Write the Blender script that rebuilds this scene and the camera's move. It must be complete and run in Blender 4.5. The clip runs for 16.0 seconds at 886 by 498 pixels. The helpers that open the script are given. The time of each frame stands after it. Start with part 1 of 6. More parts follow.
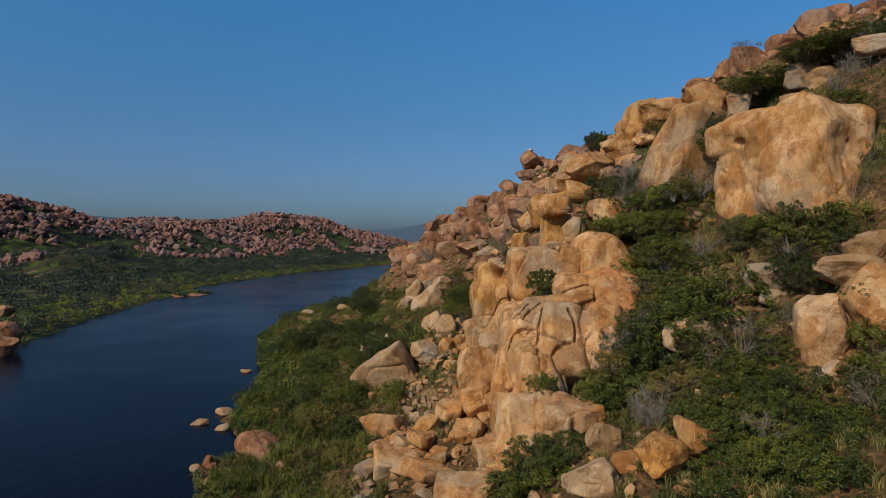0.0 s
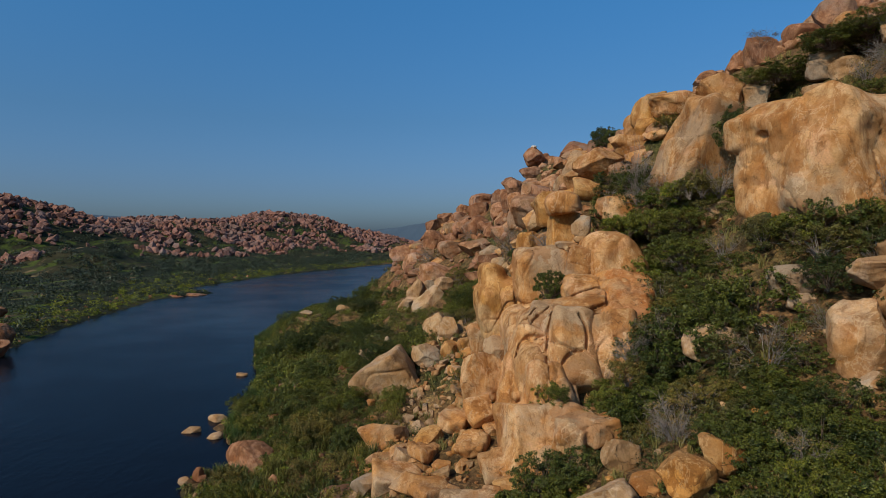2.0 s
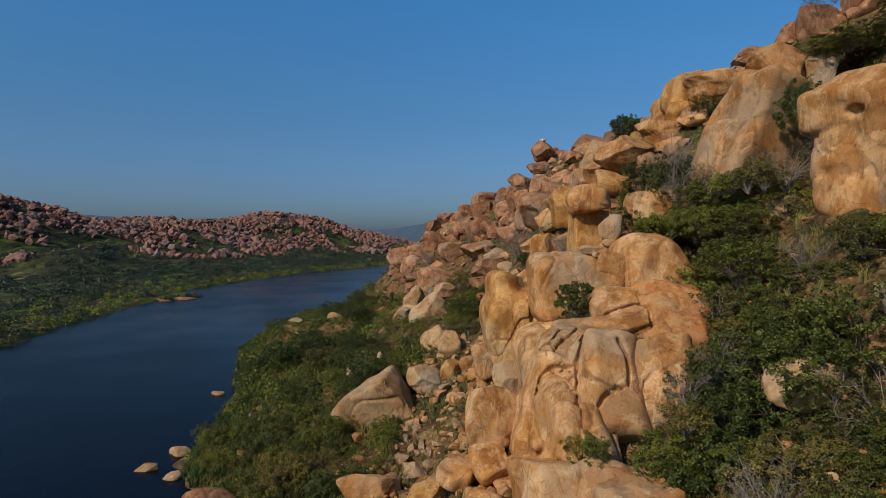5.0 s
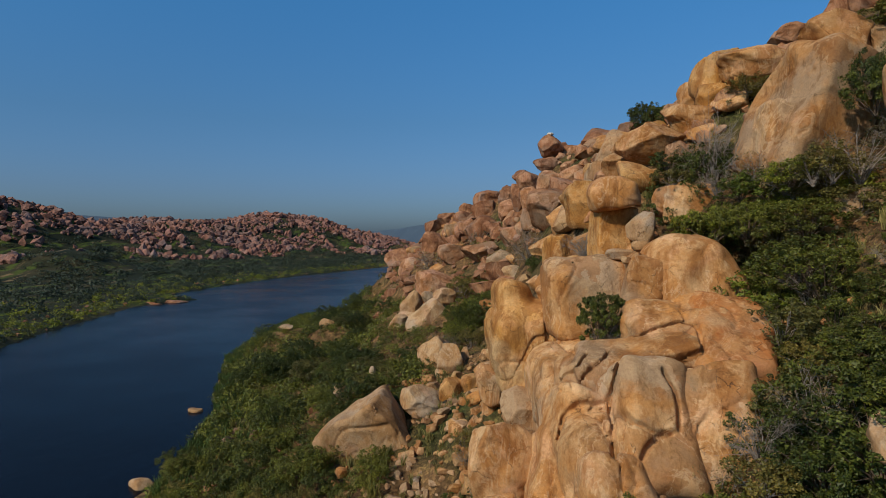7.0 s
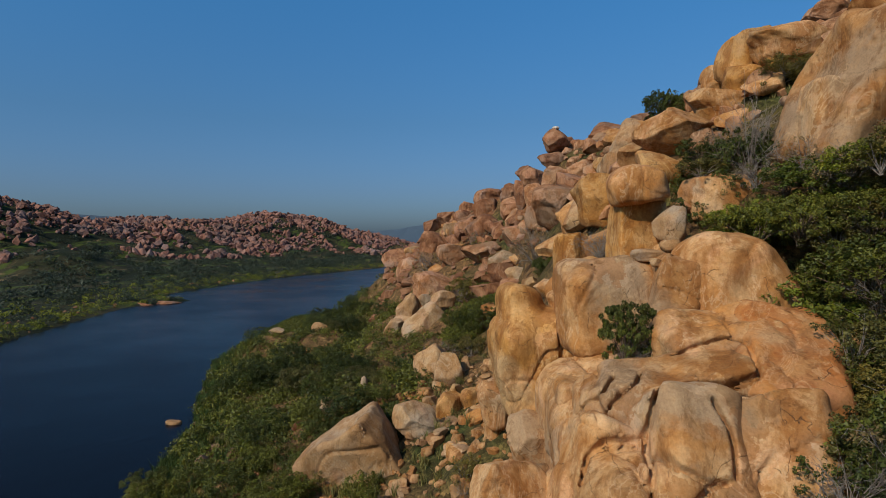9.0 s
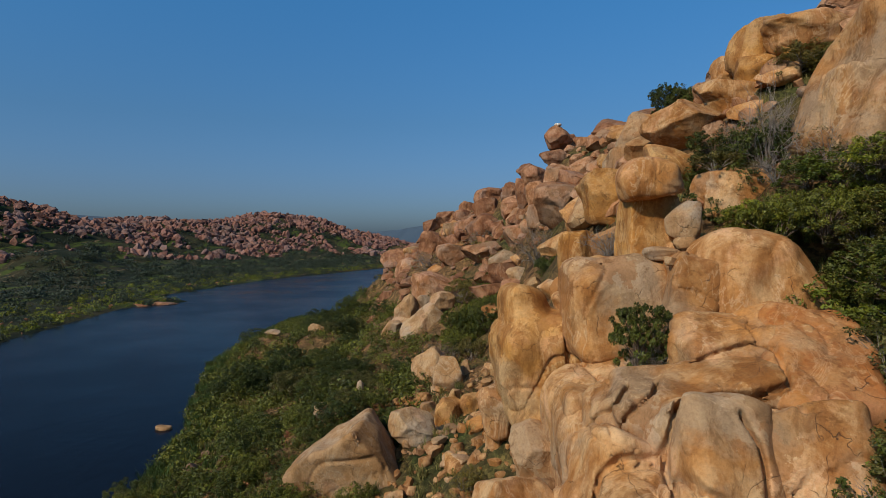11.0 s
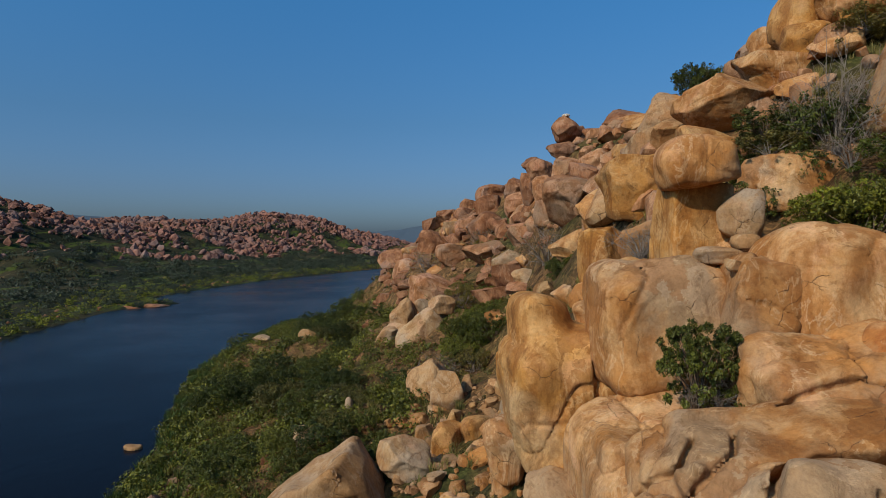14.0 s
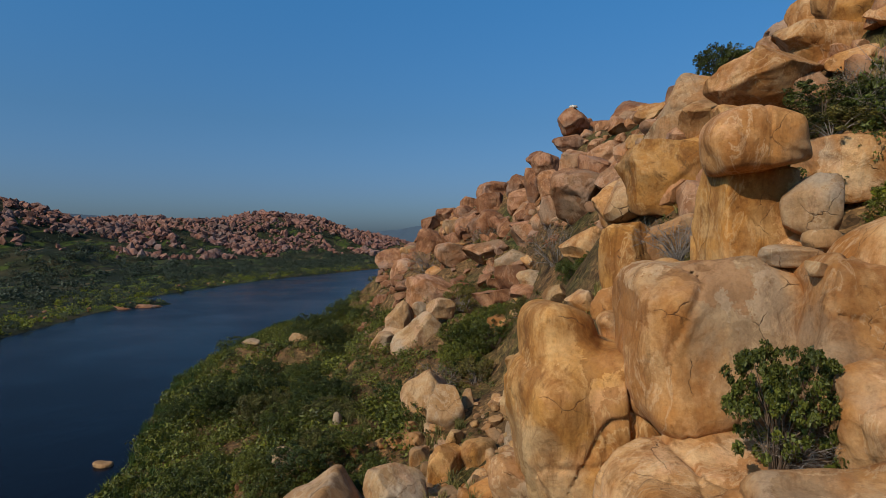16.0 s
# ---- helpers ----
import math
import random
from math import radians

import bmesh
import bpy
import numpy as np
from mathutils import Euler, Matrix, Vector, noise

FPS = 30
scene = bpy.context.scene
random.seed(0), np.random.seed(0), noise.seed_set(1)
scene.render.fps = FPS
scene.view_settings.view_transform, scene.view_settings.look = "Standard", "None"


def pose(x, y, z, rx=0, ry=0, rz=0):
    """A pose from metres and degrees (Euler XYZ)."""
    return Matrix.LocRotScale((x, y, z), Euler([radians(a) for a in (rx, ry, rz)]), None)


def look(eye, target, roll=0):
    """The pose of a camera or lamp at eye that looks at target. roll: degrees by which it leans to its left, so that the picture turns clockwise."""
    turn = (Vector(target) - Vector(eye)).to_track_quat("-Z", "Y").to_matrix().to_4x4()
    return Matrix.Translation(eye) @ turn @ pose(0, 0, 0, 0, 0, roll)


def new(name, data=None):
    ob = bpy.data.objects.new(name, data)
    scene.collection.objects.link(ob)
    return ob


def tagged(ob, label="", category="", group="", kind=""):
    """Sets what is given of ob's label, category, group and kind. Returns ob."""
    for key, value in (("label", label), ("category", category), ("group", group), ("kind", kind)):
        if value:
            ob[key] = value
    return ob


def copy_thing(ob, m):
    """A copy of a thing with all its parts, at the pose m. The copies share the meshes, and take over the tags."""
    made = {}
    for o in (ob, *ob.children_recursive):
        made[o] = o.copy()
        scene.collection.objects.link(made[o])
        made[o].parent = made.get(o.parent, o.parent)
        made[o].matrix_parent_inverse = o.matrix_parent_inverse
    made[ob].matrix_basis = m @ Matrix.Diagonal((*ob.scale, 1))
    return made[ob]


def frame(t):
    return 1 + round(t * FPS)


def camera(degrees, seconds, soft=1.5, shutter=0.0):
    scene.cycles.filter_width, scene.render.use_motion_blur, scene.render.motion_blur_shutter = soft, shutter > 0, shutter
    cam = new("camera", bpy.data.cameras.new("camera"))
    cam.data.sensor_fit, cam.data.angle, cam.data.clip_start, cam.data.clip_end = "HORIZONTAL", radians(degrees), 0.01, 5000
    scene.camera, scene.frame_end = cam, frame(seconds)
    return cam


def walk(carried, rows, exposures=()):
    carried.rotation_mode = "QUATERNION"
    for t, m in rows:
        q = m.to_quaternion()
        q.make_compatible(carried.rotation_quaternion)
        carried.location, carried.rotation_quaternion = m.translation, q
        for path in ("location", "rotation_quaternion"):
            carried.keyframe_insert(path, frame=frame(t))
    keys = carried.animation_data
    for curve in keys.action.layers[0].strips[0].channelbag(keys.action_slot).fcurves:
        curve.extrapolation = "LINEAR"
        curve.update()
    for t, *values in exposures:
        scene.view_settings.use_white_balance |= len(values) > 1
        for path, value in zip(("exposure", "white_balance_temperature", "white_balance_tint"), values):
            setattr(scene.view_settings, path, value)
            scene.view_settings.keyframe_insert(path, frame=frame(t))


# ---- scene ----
cam = camera(72.0, 16.0, soft=0.7)
# the flight: a level drone run along the slope, 40 m long, 20.5 m over the river
METRES, EYE, TILT, LEAN, TURN = 40.0, 20.5, -0.8, 0.0, 0.0
K = 0.852
ROWS = [
    (0.0, 0.0, 0.0, 0.0, 0.0, 0.0, -0.0),
    (0.5, -0.0009, 0.0118, 0.0009, 0.03, -0.06, 0.01),
    (1.0, -0.0019, 0.0283, 0.0023, 0.07, -0.08, 0.03),
    (1.5, -0.0029, 0.0487, 0.0038, 0.08, -0.11, 0.04),
    (2.0, -0.0037, 0.0736, 0.0045, 0.11, -0.15, 0.05),
    (2.5, -0.0041, 0.1043, 0.0053, 0.12, -0.18, 0.07),
    (3.0, -0.0044, 0.1404, 0.0066, 0.12, -0.2, 0.08),
    (3.5, -0.0044, 0.1815, 0.0088, 0.14, -0.22, 0.09),
    (4.0, -0.0042, 0.2278, 0.0107, 0.15, -0.16, 0.08),
    (6.5, -0.0002, 0.4655, 0.0208, 0.27, -0.04, 0.05),
    (7.0, 0.0012, 0.5125, 0.0213, 0.3, -0.0, 0.05),
    (7.5, 0.0027, 0.5603, 0.0217, 0.32, 0.04, 0.03),
    (8.0, 0.004, 0.6026, 0.0217, 0.34, 0.04, 0.0),
    (8.5, 0.0051, 0.6343, 0.022, 0.32, 0.04, -0.05),
    (9.0, 0.0054, 0.6515, 0.0203, 0.31, 0.04, -0.11),
    (11.5, 0.0084, 0.726, 0.0161, 0.31, 0.13, -0.11),
    (12.0, 0.009, 0.7485, 0.0162, 0.32, 0.13, -0.11),
    (12.5, 0.01, 0.7745, 0.0165, 0.35, 0.12, -0.08),
    (13.0, 0.0109, 0.8038, 0.0166, 0.37, 0.12, -0.08),
    (13.5, 0.0117, 0.8361, 0.0171, 0.4, 0.11, -0.06),
    (14.0, 0.0128, 0.8707, 0.0173, 0.42, 0.11, -0.06),
    (14.5, 0.0137, 0.9071, 0.0167, 0.44, 0.11, -0.07),
    (15.0, 0.0146, 0.9462, 0.0168, 0.45, 0.09, -0.06),
    (15.5, 0.0155, 0.9806, 0.0173, 0.47, 0.08, -0.11),
    (16.0, 0.0156, 0.9988, 0.0164, 0.45, 0.09, -0.17),
]
walk(cam, [(t, pose(0, 0, EYE, TILT, LEAN, TURN) @ pose(METRES * K * x, METRES * y, METRES * K * z, 90 + K * pitch, roll, K * yaw)) for t, x, y, z, yaw, pitch, roll in ROWS])

# ---- world, sun ----
world = bpy.data.worlds.new("world")
scene.world = world
world.use_nodes = True
wn, wl = world.node_tree.nodes, world.node_tree.links
sky = wn.new("ShaderNodeTexSky")
sky.sky_type = "NISHITA"
sky.sun_disc = False
SUN_DIR = Vector((-0.56, -0.55, 0.62)).normalized()
sky.sun_elevation = math.asin(SUN_DIR.z)
sky.sun_rotation = math.atan2(SUN_DIR.x, SUN_DIR.y)
sky.altitude = 300
sky.air_density = 1.0
sky.dust_density = 2.5
sky.ozone_density = 1.0
wn["Background"].inputs["Strength"].default_value = 0.0755
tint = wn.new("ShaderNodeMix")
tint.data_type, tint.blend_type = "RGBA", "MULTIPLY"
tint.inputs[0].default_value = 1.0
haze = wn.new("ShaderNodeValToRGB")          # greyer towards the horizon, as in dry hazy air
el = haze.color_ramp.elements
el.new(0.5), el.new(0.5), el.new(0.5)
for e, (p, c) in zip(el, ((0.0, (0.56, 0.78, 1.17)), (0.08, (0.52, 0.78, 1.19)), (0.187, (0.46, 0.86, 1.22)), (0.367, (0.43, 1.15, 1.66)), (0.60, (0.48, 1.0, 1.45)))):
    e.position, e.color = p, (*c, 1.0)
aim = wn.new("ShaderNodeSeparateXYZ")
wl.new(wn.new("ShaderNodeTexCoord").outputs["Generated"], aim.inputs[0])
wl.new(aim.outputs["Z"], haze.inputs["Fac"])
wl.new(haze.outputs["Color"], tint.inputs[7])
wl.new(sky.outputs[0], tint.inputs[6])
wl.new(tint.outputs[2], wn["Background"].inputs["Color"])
sun = new("sun", bpy.data.lights.new("sun", "SUN"))
sun.data.energy, sun.data.angle, sun.data.color = 3.45, radians(0.6), (1.0, 0.87, 0.69)
sun.matrix_world = look(SUN_DIR * 100, (0, 0, 0))


# ---- materials ----
def material(name, rough=0.9, spec=0.3):
    m = bpy.data.materials.new(name)
    m.use_nodes = True
    b = m.node_tree.nodes["Principled BSDF"]
    b.inputs["Roughness"].default_value = rough
    b.inputs["Specular IOR Level"].default_value = spec
    return m, m.node_tree.nodes, m.node_tree.links, b


def node(nodes, kind, **values):
    n = nodes.new(kind)
    for k, v in values.items():
        n.inputs[k.replace("_", " ")].default_value = v
    return n


def noise_fac(nodes, links, vec, scale, detail=6.0, rough=0.6, distort=0.0):
    n = node(nodes, "ShaderNodeTexNoise", Scale=scale, Detail=detail, Roughness=rough, Distortion=distort)
    links.new(vec, n.inputs["Vector"])
    return n.outputs["Fac"]


def ramp(nodes, links, fac, stops):
    r = nodes.new("ShaderNodeValToRGB")
    el = r.color_ramp.elements
    while len(el) < len(stops):
        el.new(0.5)
    for e, (p, c) in zip(el, stops):
        e.position, e.color = p, (*c, 1.0) if len(c) == 3 else c
    links.new(fac, r.inputs["Fac"])
    return r.outputs["Color"]


def grey(p0, p1):
    return [(p0, (0, 0, 0)), (p1, (1, 1, 1))]


def mix(nodes, links, fac, a, b, blend="MIX"):
    m = nodes.new("ShaderNodeMix")
    m.data_type, m.blend_type = "RGBA", blend
    for s, v in ((m.inputs[0], fac), (m.inputs[6], a), (m.inputs[7], b)):
        if isinstance(v, (int, float)):
            s.default_value = v
        elif isinstance(v, tuple):
            s.default_value = (*v, 1.0)
        else:
            links.new(v, s)
    return m.outputs[2]


def granite(name, warm, pale, stain, grey_col, size=1.0):
    """Weathered granite: warm skin, pale worn patches, ochre and dark water stains, lichen grey, flakes, cracks, fine grain."""
    m, n, l, b = material(name, 0.88, 0.25)
    co = n.new("ShaderNodeTexCoord").outputs["Object"]
    geo = n.new("ShaderNodeNewGeometry").outputs["Position"]
    rnd = n.new("ShaderNodeObjectInfo").outputs["Random"]
    big = noise_fac(n, l, geo, 0.16 / size, 8, 0.62, 0.3)
    mid = noise_fac(n, l, geo, 0.45 / size, 10, 0.64, 0.4)
    flake = noise_fac(n, l, geo, 1.1 / size, 9, 0.7, 0.6)
    fine = noise_fac(n, l, geo, 7.0 / size, 8, 0.75)
    stretch = node(n, "ShaderNodeMapping", Scale=(1.0, 1.0, 0.45), Rotation=(0.2, 0.25, 0.0))
    l.new(geo, stretch.inputs["Vector"])
    streak = noise_fac(n, l, stretch.outputs[0], 0.8 / size, 9, 0.68, 0.4)
    col = mix(n, l, ramp(n, l, mid, grey(0.42, 0.60)), warm, pale)
    blotch = noise_fac(n, l, geo, 0.34 / size, 9, 0.62, 0.5)
    pink = tuple(c * k for c, k in zip(pale, (1.02, 0.92, 0.98)))
    gold = tuple(c * k for c, k in zip(warm, (1.0, 0.9, 0.74)))
    col = mix(n, l, ramp(n, l, blotch, [(0.36, (0.85, 0.85, 0.85)), (0.46, (0, 0, 0))]), col, gold)
    col = mix(n, l, ramp(n, l, blotch, [(0.54, (0, 0, 0)), (0.63, (0.8, 0.8, 0.8))]), col, pink)
    col = mix(n, l, ramp(n, l, streak, [(0.46, (0, 0, 0)), (0.60, (0.75, 0.75, 0.75))]), col, stain)
    col = mix(n, l, ramp(n, l, big, [(0.50, (0, 0, 0)), (0.60, (0.8, 0.8, 0.8))]), col, grey_col)
    # plates of differing skin where sheets have flaked away, with sharp borders
    shift = node(n, "ShaderNodeTexNoise", Scale=0.9 / size, Detail=6.0, Roughness=0.65)
    l.new(geo, shift.inputs["Vector"])
    moved = n.new("ShaderNodeVectorMath")
    moved.operation = "MULTIPLY_ADD"
    l.new(shift.outputs["Color"], moved.inputs[0])
    moved.inputs[1].default_value = (2.6 * size, 2.6 * size, 3.6 * size)
    l.new(geo, moved.inputs[2])
    plates = n.new("ShaderNodeTexVoronoi")
    plates.inputs["Scale"].default_value = 0.48 / size
    l.new(moved.outputs[0], plates.inputs["Vector"])
    each = n.new("ShaderNodeSeparateColor")
    l.new(plates.outputs["Color"], each.inputs[0])
    col = mix(n, l, 1.0, col, ramp(n, l, each.outputs[0], [(0.0, (0.80, 0.74, 0.66)), (0.4, (1.0, 0.97, 0.92)), (1.0, (1.12, 1.14, 1.2))]), "MULTIPLY")
    col = mix(n, l, ramp(n, l, each.outputs[1], [(0.78, (0, 0, 0)), (0.80, (0.5, 0.5, 0.5))]), col, stain)
    # pale veins and dark water marks
    vein = noise_fac(n, l, stretch.outputs[0], 0.55 / size, 7, 0.62, 1.2)
    vein = ramp(n, l, vein, [(0.468, (0, 0, 0)), (0.49, (0.55, 0.55, 0.55)), (0.512, (0, 0, 0))])
    vein = mix(n, l, ramp(n, l, each.outputs[2], grey(0.45, 0.5)), (0.0, 0.0, 0.0), vein)
    col = mix(n, l, vein, col, tuple(min(1.0, c * k) for c, k in zip(pale, (1.1, 1.2, 1.4))))
    run = node(n, "ShaderNodeMapping", Scale=(1.0, 1.0, 0.16), Rotation=(-0.15, 0.1, 0.0))
    l.new(geo, run.inputs["Vector"])
    marks = ramp(n, l, noise_fac(n, l, run.outputs[0], 1.0 / size, 9, 0.7, 0.7), [(0.56, (0, 0, 0)), (0.63, (0.45, 0.45, 0.45))])
    col = mix(n, l, marks, col, tuple(0.5 * c for c in stain))
    dark = tuple(0.42 * c for c in stain)
    col = mix(n, l, ramp(n, l, flake, [(0.57, (0, 0, 0)), (0.67, (0.55, 0.55, 0.55))]), col, dark)
    light = tuple(min(1.0, 1.15 * c) for c in pale)
    col = mix(n, l, ramp(n, l, flake, [(0.31, (0.4, 0.4, 0.4)), (0.39, (0, 0, 0))]), col, light)
    col = mix(n, l, 1.0, col, ramp(n, l, fine, [(0.25, (0.66, 0.64, 0.62)), (0.55, (1.0, 1.0, 1.0)), (0.8, (1.16, 1.13, 1.08))]), "MULTIPLY")
    tone = ramp(n, l, rnd, [(0.0, (0.70, 0.67, 0.66)), (0.5, (0.90, 0.88, 0.87)), (1.0, (1.0, 1.0, 1.04))])
    col = mix(n, l, 1.0, col, tone, "MULTIPLY")
    # thin dark cracks, broken off in places
    warp = node(n, "ShaderNodeTexNoise", Scale=0.7 / size, Detail=4.0)
    l.new(co, warp.inputs["Vector"])
    bent = n.new("ShaderNodeVectorMath")
    bent.operation = "MULTIPLY_ADD"
    l.new(warp.outputs["Color"], bent.inputs[0])
    bent.inputs[1].default_value = (1.6 * size, 1.6 * size, 1.6 * size)
    l.new(co, bent.inputs[2])
    v = n.new("ShaderNodeTexVoronoi")
    v.feature = "DISTANCE_TO_EDGE"
    v.inputs["Scale"].default_value = 0.42 / size
    l.new(bent.outputs[0], v.inputs["Vector"])
    crack = ramp(n, l, v.outputs["Distance"], [(0.0, (0.8, 0.8, 0.8)), (0.005, (0, 0, 0))])
    crack = mix(n, l, ramp(n, l, noise_fac(n, l, co, 0.45 / size, 3), grey(0.52, 0.58)), (0.0, 0.0, 0.0), crack)
    col = mix(n, l, crack, col, (0.07, 0.042, 0.028))
    l.new(col, b.inputs["Base Color"])

    def sums(a, k, c):
        q = n.new("ShaderNodeMath")
        q.operation = "MULTIPLY_ADD"
        l.new(a, q.inputs[0])
        q.inputs[1].default_value = k
        if c is None:
            q.inputs[2].default_value = 0.0
        else:
            l.new(c, q.inputs[2])
        return q.outputs[0]

    height = sums(each.outputs[0], 0.10, sums(fine, 0.25, sums(crack, -0.5, sums(flake, 0.5, sums(mid, 0.8, None)))))
    bump = node(n, "ShaderNodeBump", Strength=0.7, Distance=0.2 * size)
    l.new(height, bump.inputs["Height"])
    l.new(bump.outputs[0], b.inputs["Normal"])
    return m


TAN = granite("granite_tan", (0.50, 0.245, 0.082), (0.60, 0.365, 0.172), (0.31, 0.115, 0.024), (0.42, 0.295, 0.18))
OCHRE = granite("granite_ochre", (0.50, 0.24, 0.06), (0.58, 0.33, 0.125), (0.25, 0.09, 0.016), (0.42, 0.27, 0.13))
PALE = granite("granite_pale", (0.42, 0.25, 0.12), (0.47, 0.31, 0.165), (0.32, 0.165, 0.062), (0.37, 0.29, 0.205))
BROWN = granite("granite_brown", (0.42, 0.20, 0.09), (0.52, 0.30, 0.165), (0.22, 0.085, 0.03), (0.36, 0.24, 0.155))
ORANGE = granite("granite_orange", (0.46, 0.19, 0.05), (0.52, 0.27, 0.11), (0.33, 0.10, 0.02), (0.40, 0.25, 0.13))
RUSSET = granite("granite_russet", (0.33, 0.145, 0.066), (0.40, 0.21, 0.11), (0.16, 0.06, 0.025), (0.28, 0.18, 0.125))
# granite of the far hills, some distance haze mixed into its base colours
FAR_ROCK_HAZED = granite("granite_far_hazed", (0.28, 0.125, 0.085), (0.36, 0.19, 0.135), (0.12, 0.06, 0.05), (0.22, 0.15, 0.13), 4.0)


def ground_material():
    m, n, l, b = material("hillside_soil", 0.95, 0.15)
    geo = n.new("ShaderNodeNewGeometry").outputs["Position"]
    big = noise_fac(n, l, geo, 0.07, 6, 0.6, 0.5)
    mid = noise_fac(n, l, geo, 0.45, 8, 0.7, 0.6)
    fine = noise_fac(n, l, geo, 4.0, 8, 0.75)
    soil = mix(n, l, ramp(n, l, mid, grey(0.35, 0.65)), (0.14, 0.074, 0.032), (0.26, 0.15, 0.068))
    green = mix(n, l, ramp(n, l, mid, grey(0.4, 0.6)), (0.035, 0.05, 0.014), (0.10, 0.095, 0.03))
    col = mix(n, l, ramp(n, l, big, grey(0.50, 0.64)), soil, green)
    col = mix(n, l, 1.0, col, ramp(n, l, fine, [(0.2, (0.45, 0.45, 0.45)), (0.75, (1.2, 1.2, 1.2))]), "MULTIPLY")
    # gravel and small stones in the soil
    for scale, low, high in ((1.6, 0.55, 1.45), (5.5, 0.6, 1.5)):
        grit = n.new("ShaderNodeTexVoronoi")
        grit.inputs["Scale"].default_value = scale
        l.new(geo, grit.inputs["Vector"])
        one = n.new("ShaderNodeSeparateColor")
        l.new(grit.outputs["Color"], one.inputs[0])
        col = mix(n, l, 1.0, col, ramp(n, l, one.outputs[0], [(0.0, (low, low, low)), (0.7, (1.0, 1.0, 0.98)), (1.0, (high, high * 0.97, high * 0.9))]), "MULTIPLY")
    # meadow beyond the river
    sepx = n.new("ShaderNodeSeparateXYZ")
    l.new(geo, sepx.inputs[0])
    over = n.new("ShaderNodeMapRange")
    over.inputs["From Min"].default_value, over.inputs["From Max"].default_value = -55, -75
    l.new(sepx.outputs["X"], over.inputs["Value"])
    meadow = mix(n, l, ramp(n, l, noise_fac(n, l, geo, 0.03, 8, 0.65, 0.8), grey(0.44, 0.62)), (0.014, 0.019, 0.008), (0.05, 0.042, 0.018))
    streaks = node(n, "ShaderNodeMapping", Scale=(0.12, 0.028, 0.1), Rotation=(0.0, 0.0, -0.12))
    l.new(geo, streaks.inputs["Vector"])
    meadow = mix(n, l, ramp(n, l, noise_fac(n, l, streaks.outputs[0], 1.0, 7, 0.65, 0.6), grey(0.53, 0.60)), meadow, (0.065, 0.085, 0.014))
    meadow = mix(n, l, ramp(n, l, noise_fac(n, l, streaks.outputs[0], 1.7, 7, 0.65, 0.3), grey(0.60, 0.66)), meadow, (0.19, 0.125, 0.06))
    col = mix(n, l, over.outputs[0], col, meadow)
    # past 900 m the scrub-clad ridges go blue: distance haze painted into the colour
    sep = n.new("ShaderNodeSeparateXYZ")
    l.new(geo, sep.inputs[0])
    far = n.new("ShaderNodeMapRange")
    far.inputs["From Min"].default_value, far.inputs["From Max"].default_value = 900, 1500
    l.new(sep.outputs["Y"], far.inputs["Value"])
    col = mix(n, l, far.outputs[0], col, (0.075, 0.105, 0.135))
    l.new(col, b.inputs["Base Color"])
    bump = node(n, "ShaderNodeBump", Strength=0.8, Distance=0.3)
    l.new(fine, bump.inputs["Height"])
    l.new(bump.outputs[0], b.inputs["Normal"])
    return m


SOIL = ground_material()


def water_material():
    m, n, l, b = material("river_water", 0.2, 0.055)
    b.inputs["Base Color"].default_value = (0.004, 0.005, 0.009, 1)
    b.inputs["IOR"].default_value = 1.33
    geo = n.new("ShaderNodeNewGeometry").outputs["Position"]
    mp = node(n, "ShaderNodeMapping", Scale=(1.0, 0.35, 1.0))
    l.new(geo, mp.inputs["Vector"])
    w1 = noise_fac(n, l, mp.outputs[0], 0.9, 4, 0.6)
    w2 = noise_fac(n, l, geo, 0.03, 4, 0.6)
    bump = node(n, "ShaderNodeBump", Strength=0.25, Distance=0.3)
    l.new(w1, bump.inputs["Height"])
    l.new(bump.outputs[0], b.inputs["Normal"])
    l.new(ramp(n, l, w2, [(0.4, (0.16, 0.16, 0.16)), (0.6, (0.26, 0.26, 0.26))]), b.inputs["Roughness"])
    return m


WATER = water_material()


def leaf_material(name, dark, light, rough=0.55):
    m, n, l, b = material(name, rough, 0.3)
    g = n.new("ShaderNodeNewGeometry").outputs
    rnd = n.new("ShaderNodeObjectInfo").outputs["Random"]
    col = mix(n, l, g["Random Per Island"], dark, light)
    patch = noise_fac(n, l, g["Position"], 0.35, 3)
    col = mix(n, l, 1.0, col, ramp(n, l, patch, [(0.3, (0.6, 0.62, 0.6)), (0.7, (1.5, 1.42, 1.2))]), "MULTIPLY")
    col = mix(n, l, 1.0, col, ramp(n, l, rnd, [(0.0, (0.65, 0.72, 0.75)), (1.0, (1.45, 1.3, 1.05))]), "MULTIPLY")
    l.new(col, b.inputs["Base Color"])
    tr = n.new("ShaderNodeBsdfTranslucent")
    l.new(col, tr.inputs["Color"])
    ms = n.new("ShaderNodeMixShader")
    ms.inputs[0].default_value = 0.18
    l.new(b.outputs[0], ms.inputs[1])
    l.new(tr.outputs[0], ms.inputs[2])
    l.new(ms.outputs[0], n["Material Output"].inputs["Surface"])
    return m


